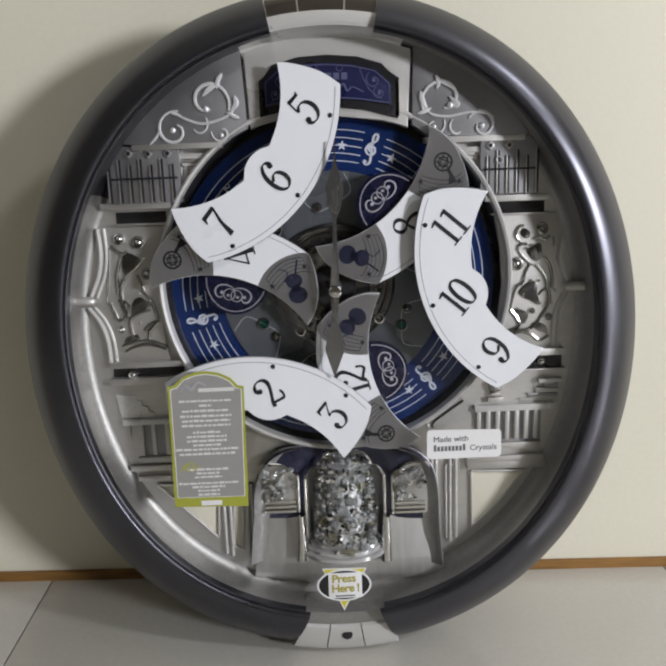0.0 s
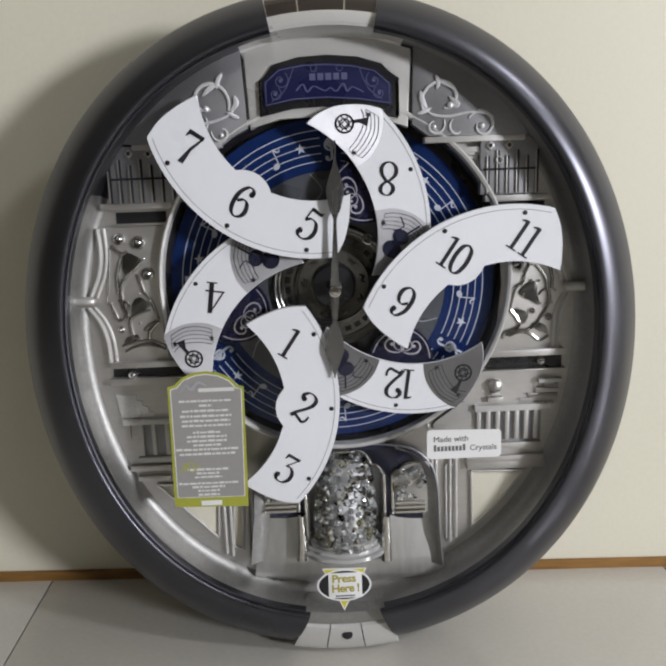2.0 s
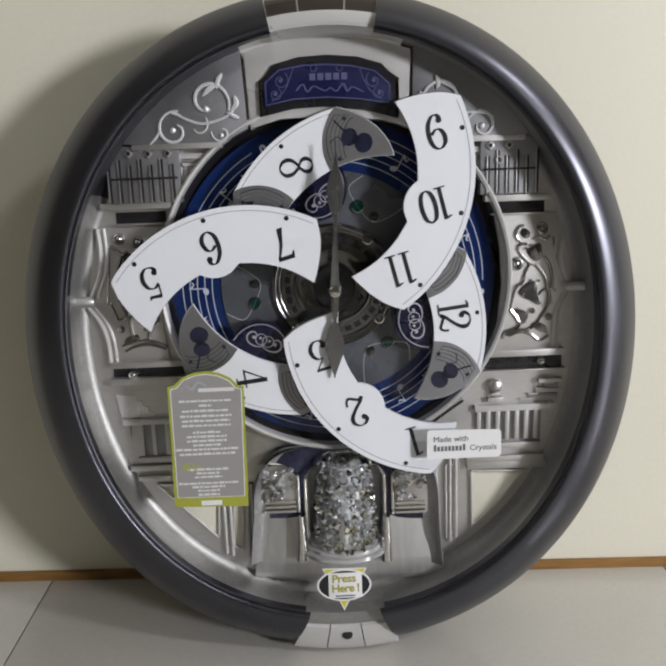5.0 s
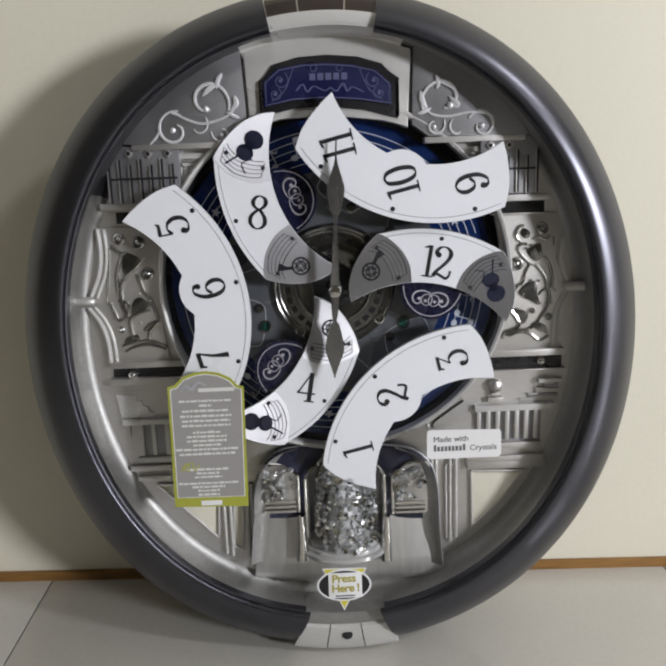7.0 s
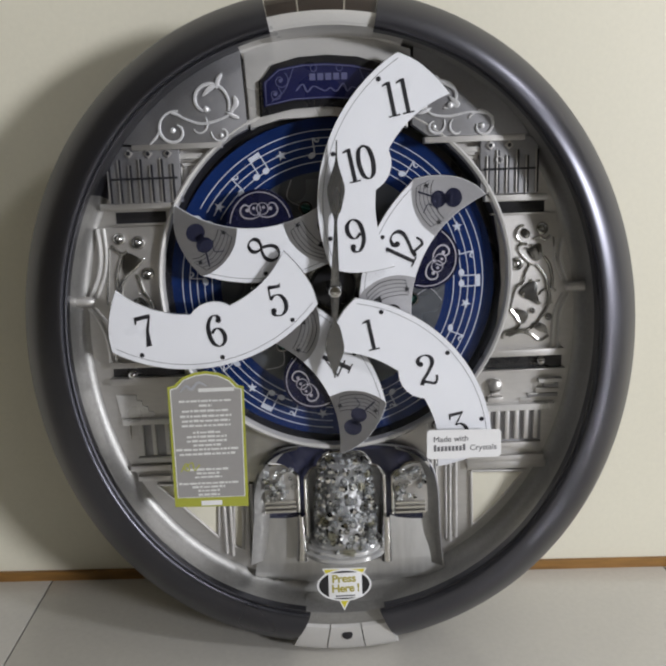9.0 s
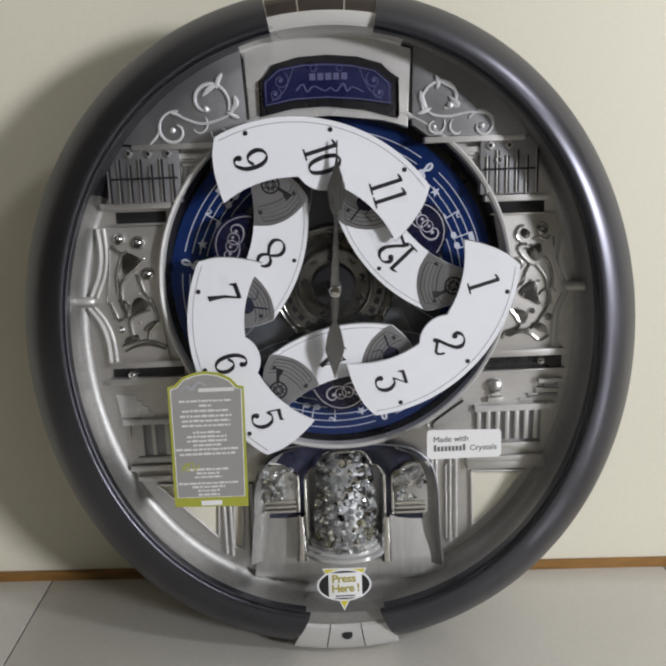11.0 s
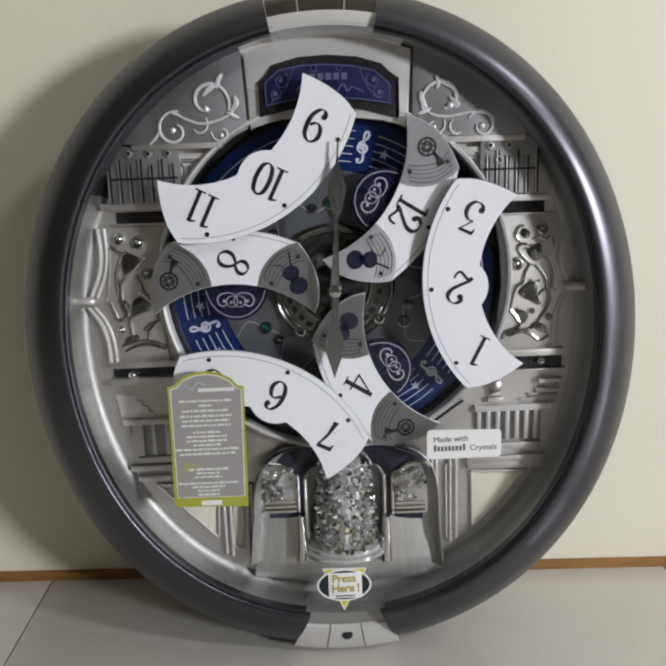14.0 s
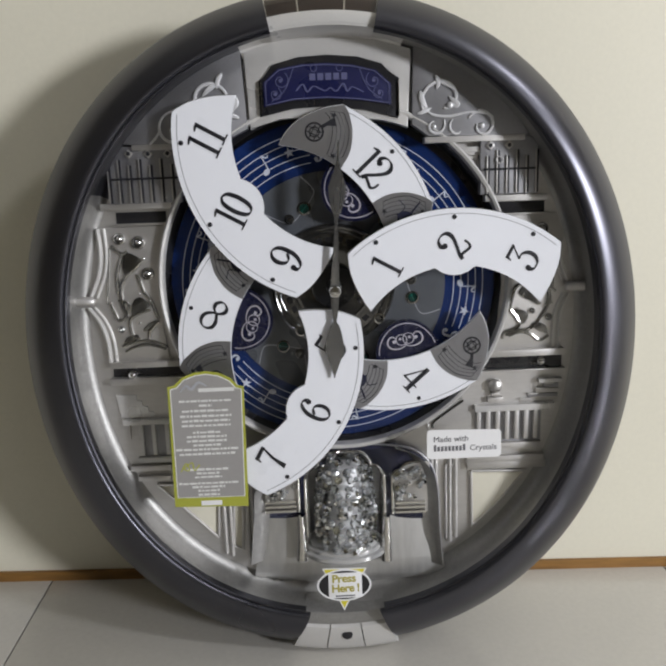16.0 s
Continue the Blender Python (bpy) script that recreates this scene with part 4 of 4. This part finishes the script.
# double beads round the relief panels and their side bosses
for pts in ([(-173.5, 49.4), (-173.0, 30.5), (-175.9, 14.7), (-183.3, -1.7)], [(-186.0, -9.4), (-178.3, -20.9), (-174.0, -36.0), (-173.2, -53.1)], [(174.4, 30.1), (173.0, 14.1), (179.4, -2.4)], [(180.4, -12.3), (173.7, -28.6), (172.6, -56.2)]):
    moulding("bead", pts, 1.5, -21.8, BRIGHT)
    moulding("bead", [(x + 4.4, y) for x, y in pts] if pts[0][0] < 0 else [(x - 4.4, y) for x, y in pts], 1.2, -22.0, BRIGHT)
for p, s in (((-184.6, -4.1), 1), ((181.1, -6.6), -1)):
    part("side_boss", tube(bmesh.new(), [(p[0] - s * 9, p[1]), (p[0] + s * 3, p[1]), (p[0] + s * 5, p[1])], lambda u: 4.0 if u < 0.9 else 2.4, -17.5, 12), SILVER, clock)

# stairs, urn and railings
poly("stair", [(-173.0, -79.3), (-157.3, -80.0), (-157.7, -84.8), (-153.1, -85.0), (-153.5, -89.5), (-148.9, -89.7), (-149.3, -93.9), (-144.7, -94.1), (-145.1, -99.0), (-170.2, -97.9)], -25.5, -23.6, BRIGHT, 0.3, None, "pale stepped stair")
for k in range(4):
    a, b = (145.1, -99.7), (175.2, -83.5)
    w, h = (b[0] - a[0]) / 5, (b[1] - a[1]) / 4
    bar("stair_step", (a[0] + w * k, a[1] + h * k), (b[0], a[1] + h * (k + 0.8)), -25.5, -24.6 + k * 0.5, SHADE if k % 2 else SILVER, 0.3)
    bar("stair_nosing", (a[0] + w * k, a[1] + h * (k + 0.8)), (a[0] + w * (k + 1.3), a[1] + h * (k + 1)), -25.5, -21.5, BRIGHT, 0.3)
bar("stair_rail", (158.6, -79.7), (176.9, -83.0), -25.5, -20, BRIGHT, 0.6)
urn = part("urn", dome(bmesh.new(), *(124.6, -84.1), -22, 5.6, 4.0), SILVER, clock)
for a, b in (((121.0, -89.6), (127.8, -92.0)), ((118.4, -93.3), (130.6, -97.4))):
    bar("urn_foot", a, b, -25.5, -20.5, SILVER, 0.6)
bar("rail_top", (-169.2, -99.3), (-131.1, -103.8), -25.5, -20.5, BRIGHT, 0.7)
bar("rail_ground", (-156.5, -104.5), (-134.9, -134.0), -25.4, -24.5, SHADE, 0.2)
for x in (326, 356, 388):
    a = (-157.2, -103.4)
    x0 = a[0] + (x - 326) * 0.326
    bar("baluster", (x0, a[1] - 26), (x0 + 3.2, a[1]), -25.5, -21, BRIGHT, 0.7)
bar("rail_foot", (-159.8, -131.3), (-133.9, -135.4), -25.5, -21, BRIGHT, 0.6)
bar("rail_hook", (-165.2, -103.4), (-164.4, -116.1), -25.5, -22.5, SILVER, 0.6)
bar("rail_top", (108.3, -99.9), (172.2, -105.2), -25.5, -20.5, BRIGHT, 0.7)
bar("rail_ground", (109.7, -103.8), (162.3, -135.6), -25.4, -24.5, SHADE, 0.2)
for k in range(7):
    a = (109.9, -103.1)
    x0 = a[0] + k * 7.6
    bar("baluster", (x0, a[1] - 26), (x0 + 3.4, a[1]), -25.5, -21.5, SILVER, 0.7)
bar("rail_foot", (109.4, -131.7), (161.7, -137.0), -25.5, -21, SILVER, 0.6)
moulding("panel_line", [(71.9, -117.7), (71.9, -110.6), (85.5, -100.6), (99.0, -92.4)], 1.1, -24, SILVER)
moulding("panel_line", [(75.3, -117.9), (76.0, -112.9), (87.5, -104.2), (99.7, -95.9)], 0.8, -24, SMOKE)

# lower windows and columns
def window_panel(pts, mat=BRIGHT):
    # the lit wall seen through each opening is put in as a painted panel
    poly("window_panel", pts, -25.3, -24.2, mat, 0.1, None, "wall-coloured panel in place of a lit opening")
    for p, q in zip(pts, pts[1:] + pts[:1]):
        part("window_bead", tube(bmesh.new(), [p, q], 1.3, -23.6, 8), SILVER, clock)


window_panel([(-146.8, -155.3), (-97.9, -156.9), (-101.1, -203.8)], WALL)
window_panel([(105.9, -155.6), (151.1, -157.1), (127.1, -185.7), (106.9, -204.4)], WALL)
window_panel([(-86.6, -161.8), (-78.7, -162.2), (-82.0, -215.5), (-89.1, -212.0)], WALL)
window_panel([(85.1, -149.5), (92.7, -149.9), (92.1, -209.0), (85.7, -214.1)], WALL)
for x, top, low in ((522, 1130, 1305), (537, 1130, 1312), (578, 1130, 1318), (592, 1130, 1322), (1030, 1085, 1322), (1040, 1085, 1315), (1074, 1085, 1300), (1088, 1085, 1290)):
    moulding("column", [((-95.3, -153.2)[0] + (x - 522) * 0.333, (-0.6, -157.8)[1] - (top - 1130) * 0.345), ((-95.3, -153.2)[0] + (x - 522) * 0.333, (-0.6, -157.8)[1] - (low - 1130) * 0.345)], 2.0, -23.6, SILVER)
for a, b in (((-166.2, -137.8), (-134.3, -142.2)), ((102.4, -147.6), (166.0, -153.6)), ((101.7, -142.5), (164.5, -148.0)), ((-161.0, -146.7), (-135.0, -150.8))):
    bar("cornice", a, b, -25.5, -20.5, SILVER, 0.8)

def arch(x0, x1, y0, y1):
    """A window outline with stepped, rounded shoulders, open at its foot."""
    w, h = x1 - x0, y1 - y0
    half = ((0, 0), (0, 0.68), (0.02, 0.78), (0.08, 0.845), (0.165, 0.872), (0.185, 0.915), (0.26, 0.972), (0.37, 0.995))
    return [(x0 + u * w, y0 + v * h) for u, v in half] + [(x0 + 0.5 * w, y1)] + [(x1 - u * w, y0 + v * h) for u, v in half[::-1]]


# ---- crystal showcase ----
show = poly("showcase", [(-71.1, -186.4), (-68.9, -160.0), (-61.7, -141.5), (-50.4, -130.5), (-33.4, -126.3), (3.6, -125.9), (44.1, -129.2), (62.6, -135.8), (73.1, -147.9), (77.8, -167.1), (78.4, -193.9)], -27, -18.5, INDIGO, 1.5, None, "navy arched showcase of crystals")
cut(show, arch(-28.6, 34.5, -232.0, -130.5), -60, 0)
part("niche_back", shape([(x * 1.02, y) for x, y in rect((-33.7, -250.2), (41.1, -141.5))], -55, -53), FOIL, clock, "pale silver back of the niche")
for a, b in (((-32.0, -232.7), (-26.3, -133.3)), ((34.1, -236.2), (37.4, -136.3))):
    part("niche_side", shape(rect(a, b), -53, -20.5), BRIGHT, clock)
moulding("showcase_trim", [(-71.1, -186.4), (-68.9, -160.0), (-61.7, -141.5), (-50.4, -130.5), (-33.4, -126.3), (3.6, -125.9), (44.1, -129.2), (62.6, -135.8), (73.1, -147.9), (77.8, -167.1), (79.1, -193.9), (81.0, -235.2)], 0.9, -19.0, SHADE)
moulding("showcase_trim", [(-71.1, -186.4), (-71.5, -204.4), (-75.4, -225.0)], 0.9, -19.0, SHADE)


def stage(a_share, b_share, rows_used):
    """The silver floor of the showcase, sloping out towards the viewer."""
    bm = bmesh.new()
    rows = []
    for a, b, z in rows_used:
        line = []
        for k in range(13):
            u = a_share + (b_share - a_share) * k / 12
            line.append(bm.verts.new((a[0] + (b[0] - a[0]) * u, a[1] + (b[1] - a[1]) * u, z - 3.0 * abs(u * 2 - 1) ** 3)))
        rows.append(line)
    for p, q in zip(rows, rows[1:]):
        for k in range(12):
            bm.faces.new((p[k], p[k + 1], q[k + 1], q[k]))
    return bm


slope = [((-68.8, -182.8), (77.7, -190.1), -18.2), ((-66.7, -196.0), (78.7, -203.4), -17), ((-69.8, -220.0), (82.1, -227.1), -15.5)]
front = [slope[2], ((-72.4, -233.2), (84.3, -240.0), -15.5), ((-72.9, -237.3), (84.8, -244.2), -17.0), ((-74.4, -246.9), (87.1, -253.9), -26)]
part("showcase_floor", stage(0.0, 0.27, slope), STAGE, clock, "satin silver showcase floor")
part("showcase_floor", stage(0.72, 1.0, slope), STAGE, clock, "satin silver showcase floor")
part("showcase_front", stage(0.0, 1.0, front), STAGE, clock, "satin silver showcase front", smooth=25)


def gem(rng, size):
    bm = bmesh.new()
    n = 7
    turned(bm, 0, 0, [(0.15 * size, -0.95 * size), (0.75 * size, -0.35 * size), (0.95 * size, 0.1 * size), (0.55 * size, 0.62 * size), (0.05 * size, 0.66 * size)], n)
    return bm


def jewel(parent, x, y, z, size, rng):
    kind = rng.random()
    ob = part("crystal", gem(rng, size), SPARK if kind < 0.33 else ICE if kind < 0.73 else TINTED if kind < 0.79 else CLEAR, parent, smooth=5)
    ob.matrix_basis = pose(x * 0.001, y * 0.001, z * 0.001, rng.uniform(-70, 70), rng.uniform(-70, 70), rng.uniform(0, 360))
    return ob


rng = random.Random(7)
for k, (a, b) in enumerate((((-63.0, -181.1), (-34.2, -139.8)), ((-28.6, -220.2), (34.5, -129.9)), ((41.2, -186.2), (69.5, -142.4)))):
    pts = arch(a[0] - (16 if k == 0 else 0), b[0] + (16 if k == 2 else 0), a[1], b[1])
    if k == 0:
        pts = [(a[0] - 2, a[1]), (a[0] - 2, pts[8][1] - 1)] + pts[8:]
    elif k == 2:
        pts = pts[:9] + [(b[0] + 2, pts[8][1] - 1), (b[0] + 2, a[1])]
    part("window_frame", tube(bmesh.new(), smooth_path(pts[2:] if k == 0 else pts[:-2] if k == 2 else pts, 4), 1.25, -16.0 if k != 1 else -14.0, 8), CHROME, clock, "chrome window frame")
    if k != 1:
        mirror = poly("window_mirror", pts, -18.4, -17.6, SILVER, 0.2, None, "polished niche behind the crystals")
        cx, w = (a[0] + b[0]) / 2, b[0] - a[0]
        for i in range(48):
            jewel(mirror, cx + rng.uniform(-0.42, 0.42) * w, a[1] + rng.uniform(0.28, 0.9) * (b[1] - a[1]), -14.5 + rng.uniform(-1, 1.5), rng.uniform(1.7, 3.0), rng)
        for i in range(3):
            bar("niche_step", (a[0] + 2, a[1] + 1 + 3.6 * i), (b[0] - 2, a[1] + 3.6 * i + 3.4), -17.6, -13.2 - i, CHROME, 0.5)
# turning crystal column: its axis stands upright in the face
column = new("crystal_column")
column.parent = clock
tagged(column, "turning column of clear cut crystals")
COLUMN = (3.0, -181.0)
# bright foil cylinder added to lighten the crystals from within
core = part("column_reflector", tube(bmesh.new(), [(0, -32), (0, 38)], 14.0, 0, 12), FOIL, column)
for level in range(13):
    n = (19, 20, 20, 19, 19, 19, 18, 18, 17, 17, 16, 15, 10)[level]
    r = (23, 23, 23, 23, 23, 22.5, 22, 21.5, 21, 20.5, 19.5, 17, 11)[level]
    for k in range(n):
        a = math.tau * (k + 0.5 * (level % 2)) / n + rng.uniform(-0.12, 0.12)
        jewel(column, r * math.cos(a), -27 + level * 5.8 + rng.uniform(-1.2, 1.2), r * math.sin(a), rng.uniform(2.6, 4.7), rng)
# round polished steps under the column
base = (1.5, -211.6)
for y0, y1, rx, ry in ((-6.0, -1.5, 35, 27), (-1.5, 2.2, 31.5, 24), (2.2, 5.4, 28.5, 21.5)):
    bm = turned(bmesh.new(), 0, 0, [(0.1, y0), (rx, y0), (rx + 0.7, y0 + 0.8), (rx + 0.3, y1 - 1.0), (rx - 1.4, y1), (0.1, y1)], 48, ry / rx)
    bmesh.ops.rotate(bm, cent=(0, 0, 0), matrix=Matrix.Rotation(radians(-90), 3, "X"), verts=bm.verts)
    bmesh.ops.translate(bm, vec=(base[0], base[1], -22), verts=bm.verts)
    part("plinth", bm, PLINTH, clock, "polished round plinth step")
for x in ((-32.7, -206.2), (35.7, -209.7)):
    part("plinth_pillar", tube(bmesh.new(), [(x[0] - 0.6, x[1] - 14), (x[0], x[1] + 4), (x[0], x[1] + 24)], lambda u: 5.4 - 2.4 * u, -12, 12), CHROME, clock)
# curved silver cheeks at both sides of the showcase
for left in (True, False):
    rim_pts = smooth_path([(-75.2, -223.9), (-70.5, -185.4), (-68.0, -159.1), (-60.9, -141.4), (-49.6, -130.8), (-33.3, -126.3)] if left else [(80.7, -232.1), (78.0, -192.9), (76.8, -166.1), (71.4, -147.7), (60.6, -135.7), (43.8, -129.2)], 6)
    bm = bmesh.new()
    n = len(rim_pts)
    rows = []
    for i, (x, y) in enumerate(rim_pts):
        w = 12.5 * (1 - (i / (n - 1)) ** 2.2) * (1 if left else -1)
        rows.append([bm.verts.new((x + w * u, y - 0.25 * abs(w) * u * (i / n), -11.5 - 7.0 * math.sin(u * math.pi / 2))) for u in (0, 0.25, 0.5, 0.75, 1)] + [bm.verts.new((x, y, -20.0))])
    for p, q in zip(rows, rows[1:]):
        for k in range(5):
            bm.faces.new((p[k], p[k + 1], q[k + 1], q[k]))
    part("showcase_cheek", bm, BOWLMAT, clock, "curved satin silver side of the showcase")

# ---- glass, and what is stuck on it ----
pane = part("glass_pane", shape([oval(a, 35.0) for a in range(0, 360, 3)], 8.6, 9.4, 0), PANE, clock, "clear flat cover glass")
pane.visible_shadow = False
Z = 9.5
tag_pts = [(-124.8, -63.9), (-119.8, -62.8), (-113.5, -57.0), (-104.9, -53.8), (-96.0, -53.0), (-86.6, -54.6), (-78.5, -58.8), (-73.6, -64.5), (-69.1, -65.7), (-71.0, -160.3), (-126.6, -158.6)]
tag = poly("song_tag", tag_pts, Z, Z + 0.5, LIME, 0.0, None, "grey and lime card listing tunes")
inset_pts = [(-122.8, -65.9), (-118.1, -64.8), (-112.4, -59.0), (-104.2, -56.1), (-96.1, -55.2), (-87.6, -56.8), (-79.9, -60.7), (-75.0, -66.4), (-71.0, -67.5), (-73.4, -151.9), (-123.8, -151.1)]
poly("tag_panel", inset_pts, Z + 0.5, Z + 0.6, TAG, 0.0, tag, "grey card panel")
part("tag_border", ribbon(bmesh.new(), inset_pts + inset_pts[:1], 0.6, Z + 0.55, Z + 0.7), PAPER, tag)
rows_y = ((943, 130), (954, 34), (966, 118), (978, 128), (989, 120), (1000, 122), (1016, 70), (1026, 100), (1036, 100), (1046, 70), (1056, 156), (1067, 140), (1104, 104), (1113, 60), (1122, 70), (1137, 150), (1146, 84), (1155, 56), (1165, 56))
t0, t1 = (-97.6, -75.4), (-99.8, -149.5)
for yy, w in rows_y:
    u = (yy - 943) / 222
    cx, cy = t0[0] + (t1[0] - t0[0]) * u, t0[1] + (t1[1] - t0[1]) * u
    left = cx - w * 0.302 / 2
    while left < cx + w * 0.302 / 2 - 1:
        step = min(rng.uniform(2.2, 7), cx + w * 0.302 / 2 - left)
        bar("text_bar", (left, cy - 0.75), (left + step - 0.7, cy + 0.55 + rng.uniform(0, 0.5)), Z + 0.6, Z + 0.68, INKLIGHT, 0.0, tag)
        left += step
bar("text_bar", (-102.4, -65.8), (-76.1, -68.6), Z + 0.6, Z + 0.68, INKLIGHT, 0.0, tag)
part("tag_swash", ribbon(bmesh.new(), smooth_path([(-115.5, -67.8), (-110.9, -63.5), (-107.4, -66.2), (-102.1, -61.3), (-96.2, -64.2)]), lambda u, d: 0.8 + 1.4 * math.sin(math.pi * u), Z + 0.6, Z + 0.7), GREYPRINT, tag)
part("tag_swash", ribbon(bmesh.new(), smooth_path([(-119.9, -130.5), (-115.6, -123.9), (-113.5, -129.4), (-117.2, -127.9), (-111.2, -123.4), (-109.7, -129.6), (-105.6, -125.0)]), 0.9, Z + 0.6, Z + 0.7), LIME, tag)
bar("text_bar", (-106.5, -154.4), (-90.8, -158.3), Z + 0.5, Z + 0.6, PAPER, 0.0, tag)

sticker = poly("sticker", [(66.3, -105.8), (119.2, -107.3), (120.8, -109.4), (120.8, -127.2), (119.2, -129.2), (66.4, -129.1), (64.5, -127.0), (64.7, -107.8)], Z, Z + 0.3, PAPER, 0.0, None, "white paper sticker with grey words")
lettering("sticker_words", "Made with", 6.3, *(69.4, -115.7), Z + 0.45, GREYINK, sticker, 0.6)
lettering("sticker_words", "Crystals", 6.3, *(96.9, -123.1), Z + 0.45, GREYINK, sticker, 0.6)
a = (69.7, -118.8)
for i in range(9):
    bar("sticker_bar", (a[0] + i * 2.75, a[1] - 4.2), (a[0] + i * 2.75 + 1.9, a[1] + (0.8 if i in (0, 8) else -0.4)), Z + 0.3, Z + 0.45, GREYINK, 0.0, sticker)

press = poly("press_sticker", [(-17.8, -215.6), (16.9, -216.3), (8.1, -233.8), (-1.4, -252.6), (-9.8, -233.6)], Z, Z + 0.25, PAPER, 0.0, None, "yellow and white press sticker")
poly("sticker_arrow", [(-16.5, -216.4), (15.5, -217.0), (7.5, -233.0), (-1.4, -250.3), (-8.8, -232.9)], Z + 0.25, Z + 0.4, YELLOW, 0.0, press, "yellow arrow")
c = (-0.9, -230.2)
poly("sticker_oval", ring(*c, 21.4, 40, 13.8), Z + 0.4, Z + 0.55, PAPER, 0.0, press)
poly("sticker_oval", ring(*c, 19.9, 40, 12.4), Z + 0.55, Z + 0.65, DARK, 0.0, press)
bar("sticker_square", (-13.2, -219.6), (13.0, -241.2), Z + 0.65, Z + 0.75, PAPER, 0.3, press)
lettering("sticker_words", "Press", 9.4, *(-10.6, -227.6), Z + 0.85, OLIVE, press, 1.0, 0.94)
lettering("sticker_words", "Here !", 9.4, *(-11.0, -236.0), Z + 0.85, OLIVE, press, 1.0, 0.9)
bar("text_bar", (-8.0, -238.8), (7.3, -240.0), Z + 0.75, Z + 0.8, GREYINK, 0.0, press)
for ob, shift in ((tag, (-0.0005, -0.0011, 0)), (sticker, (0.0006, -0.0012, 0)), (press, (0.0001, -0.0018, 0))):
    ob.location = shift


# ---- floor tiles, 0.6 m, with a thin joint ----
TILE = 0.6
tile_mesh = None
for i in range(-5, 7):
    for j in range(-1, 8):
        x0, y0 = -0.268 + TILE * i, -0.3 - TILE * (j + 1)
        x1 = min(x0 + TILE, 3.6) - 0.0008
        x0 = max(x0, -3.2) + 0.0008
        if x1 - x0 < 0.02:
            continue
        bm = bmesh.new()
        prism(bm, rect((x0 * 1000, y0 * 1000 + 0.8), (x1 * 1000, min(56, (y0 + TILE) * 1000 - 0.8))), -2.4, 0.0, 0.5)
        part("tile", bm, FLOOR, floor)


# ---- what moves ----
def motions():
    """The disc creeps round; wide plates spin backwards on it, narrow ones forwards."""
    lag = ((0.0, 0.09), (1.5, 0.01), (3.9, -0.08), (4.2, -0.08), (6.9, 0.0), (9.0, 0.07), (12.5, -0.06), (15.0, 0.0), (16.0, 0.05))
    times = [k * 0.5 for k in range(33)]

    def run(t):
        return t + float(np.interp(t, [a for a, b in lag], [b for a, b in lag]))

    def carrier(t):
        return -152.8 - ROLL + 8.8889 * run(t)

    walk(dial, [(t, pose(0, 0, 0, 0, 0, carrier(t))) for t in times])
    for ob, home in wide:
        rows = []
        for t in times:
            x, y = at(carrier(t) + home, WIDE_PIVOT)
            rows.append((t, pose(x * 0.001, y * 0.001, 0, 0, 0, 56.26 - ROLL - 44.4444 * run(t) + home)))
        walk(ob, rows)
    for ob, home in narrow:
        rows = []
        for t in times:
            x, y = at(carrier(t) + home - 0.42, NARROW_PIVOT)
            rows.append((t, pose(x * 0.001, y * 0.001, -0.0087, 0, 0, -256.92 - ROLL + 35.5556 * run(t) + home)))
        walk(ob, rows)
    walk(minute, [(0.0, pose(0, 0, 0, 0, 0, -ROLL + 0.3)), (16.0, pose(0, 0, 0, 0, 0, -ROLL - 1.1))])
    walk(hour, [(0.0, pose(0, 0, 0, 0, 0, 180 - ROLL)), (16.0, pose(0, 0, 0, 0, 0, 180 - ROLL - 0.13))])
    walk(column, [(t, pose(COLUMN[0] * 0.001, COLUMN[1] * 0.001, -0.021, 0, 40 * t, 0)) for t in times])


motions()
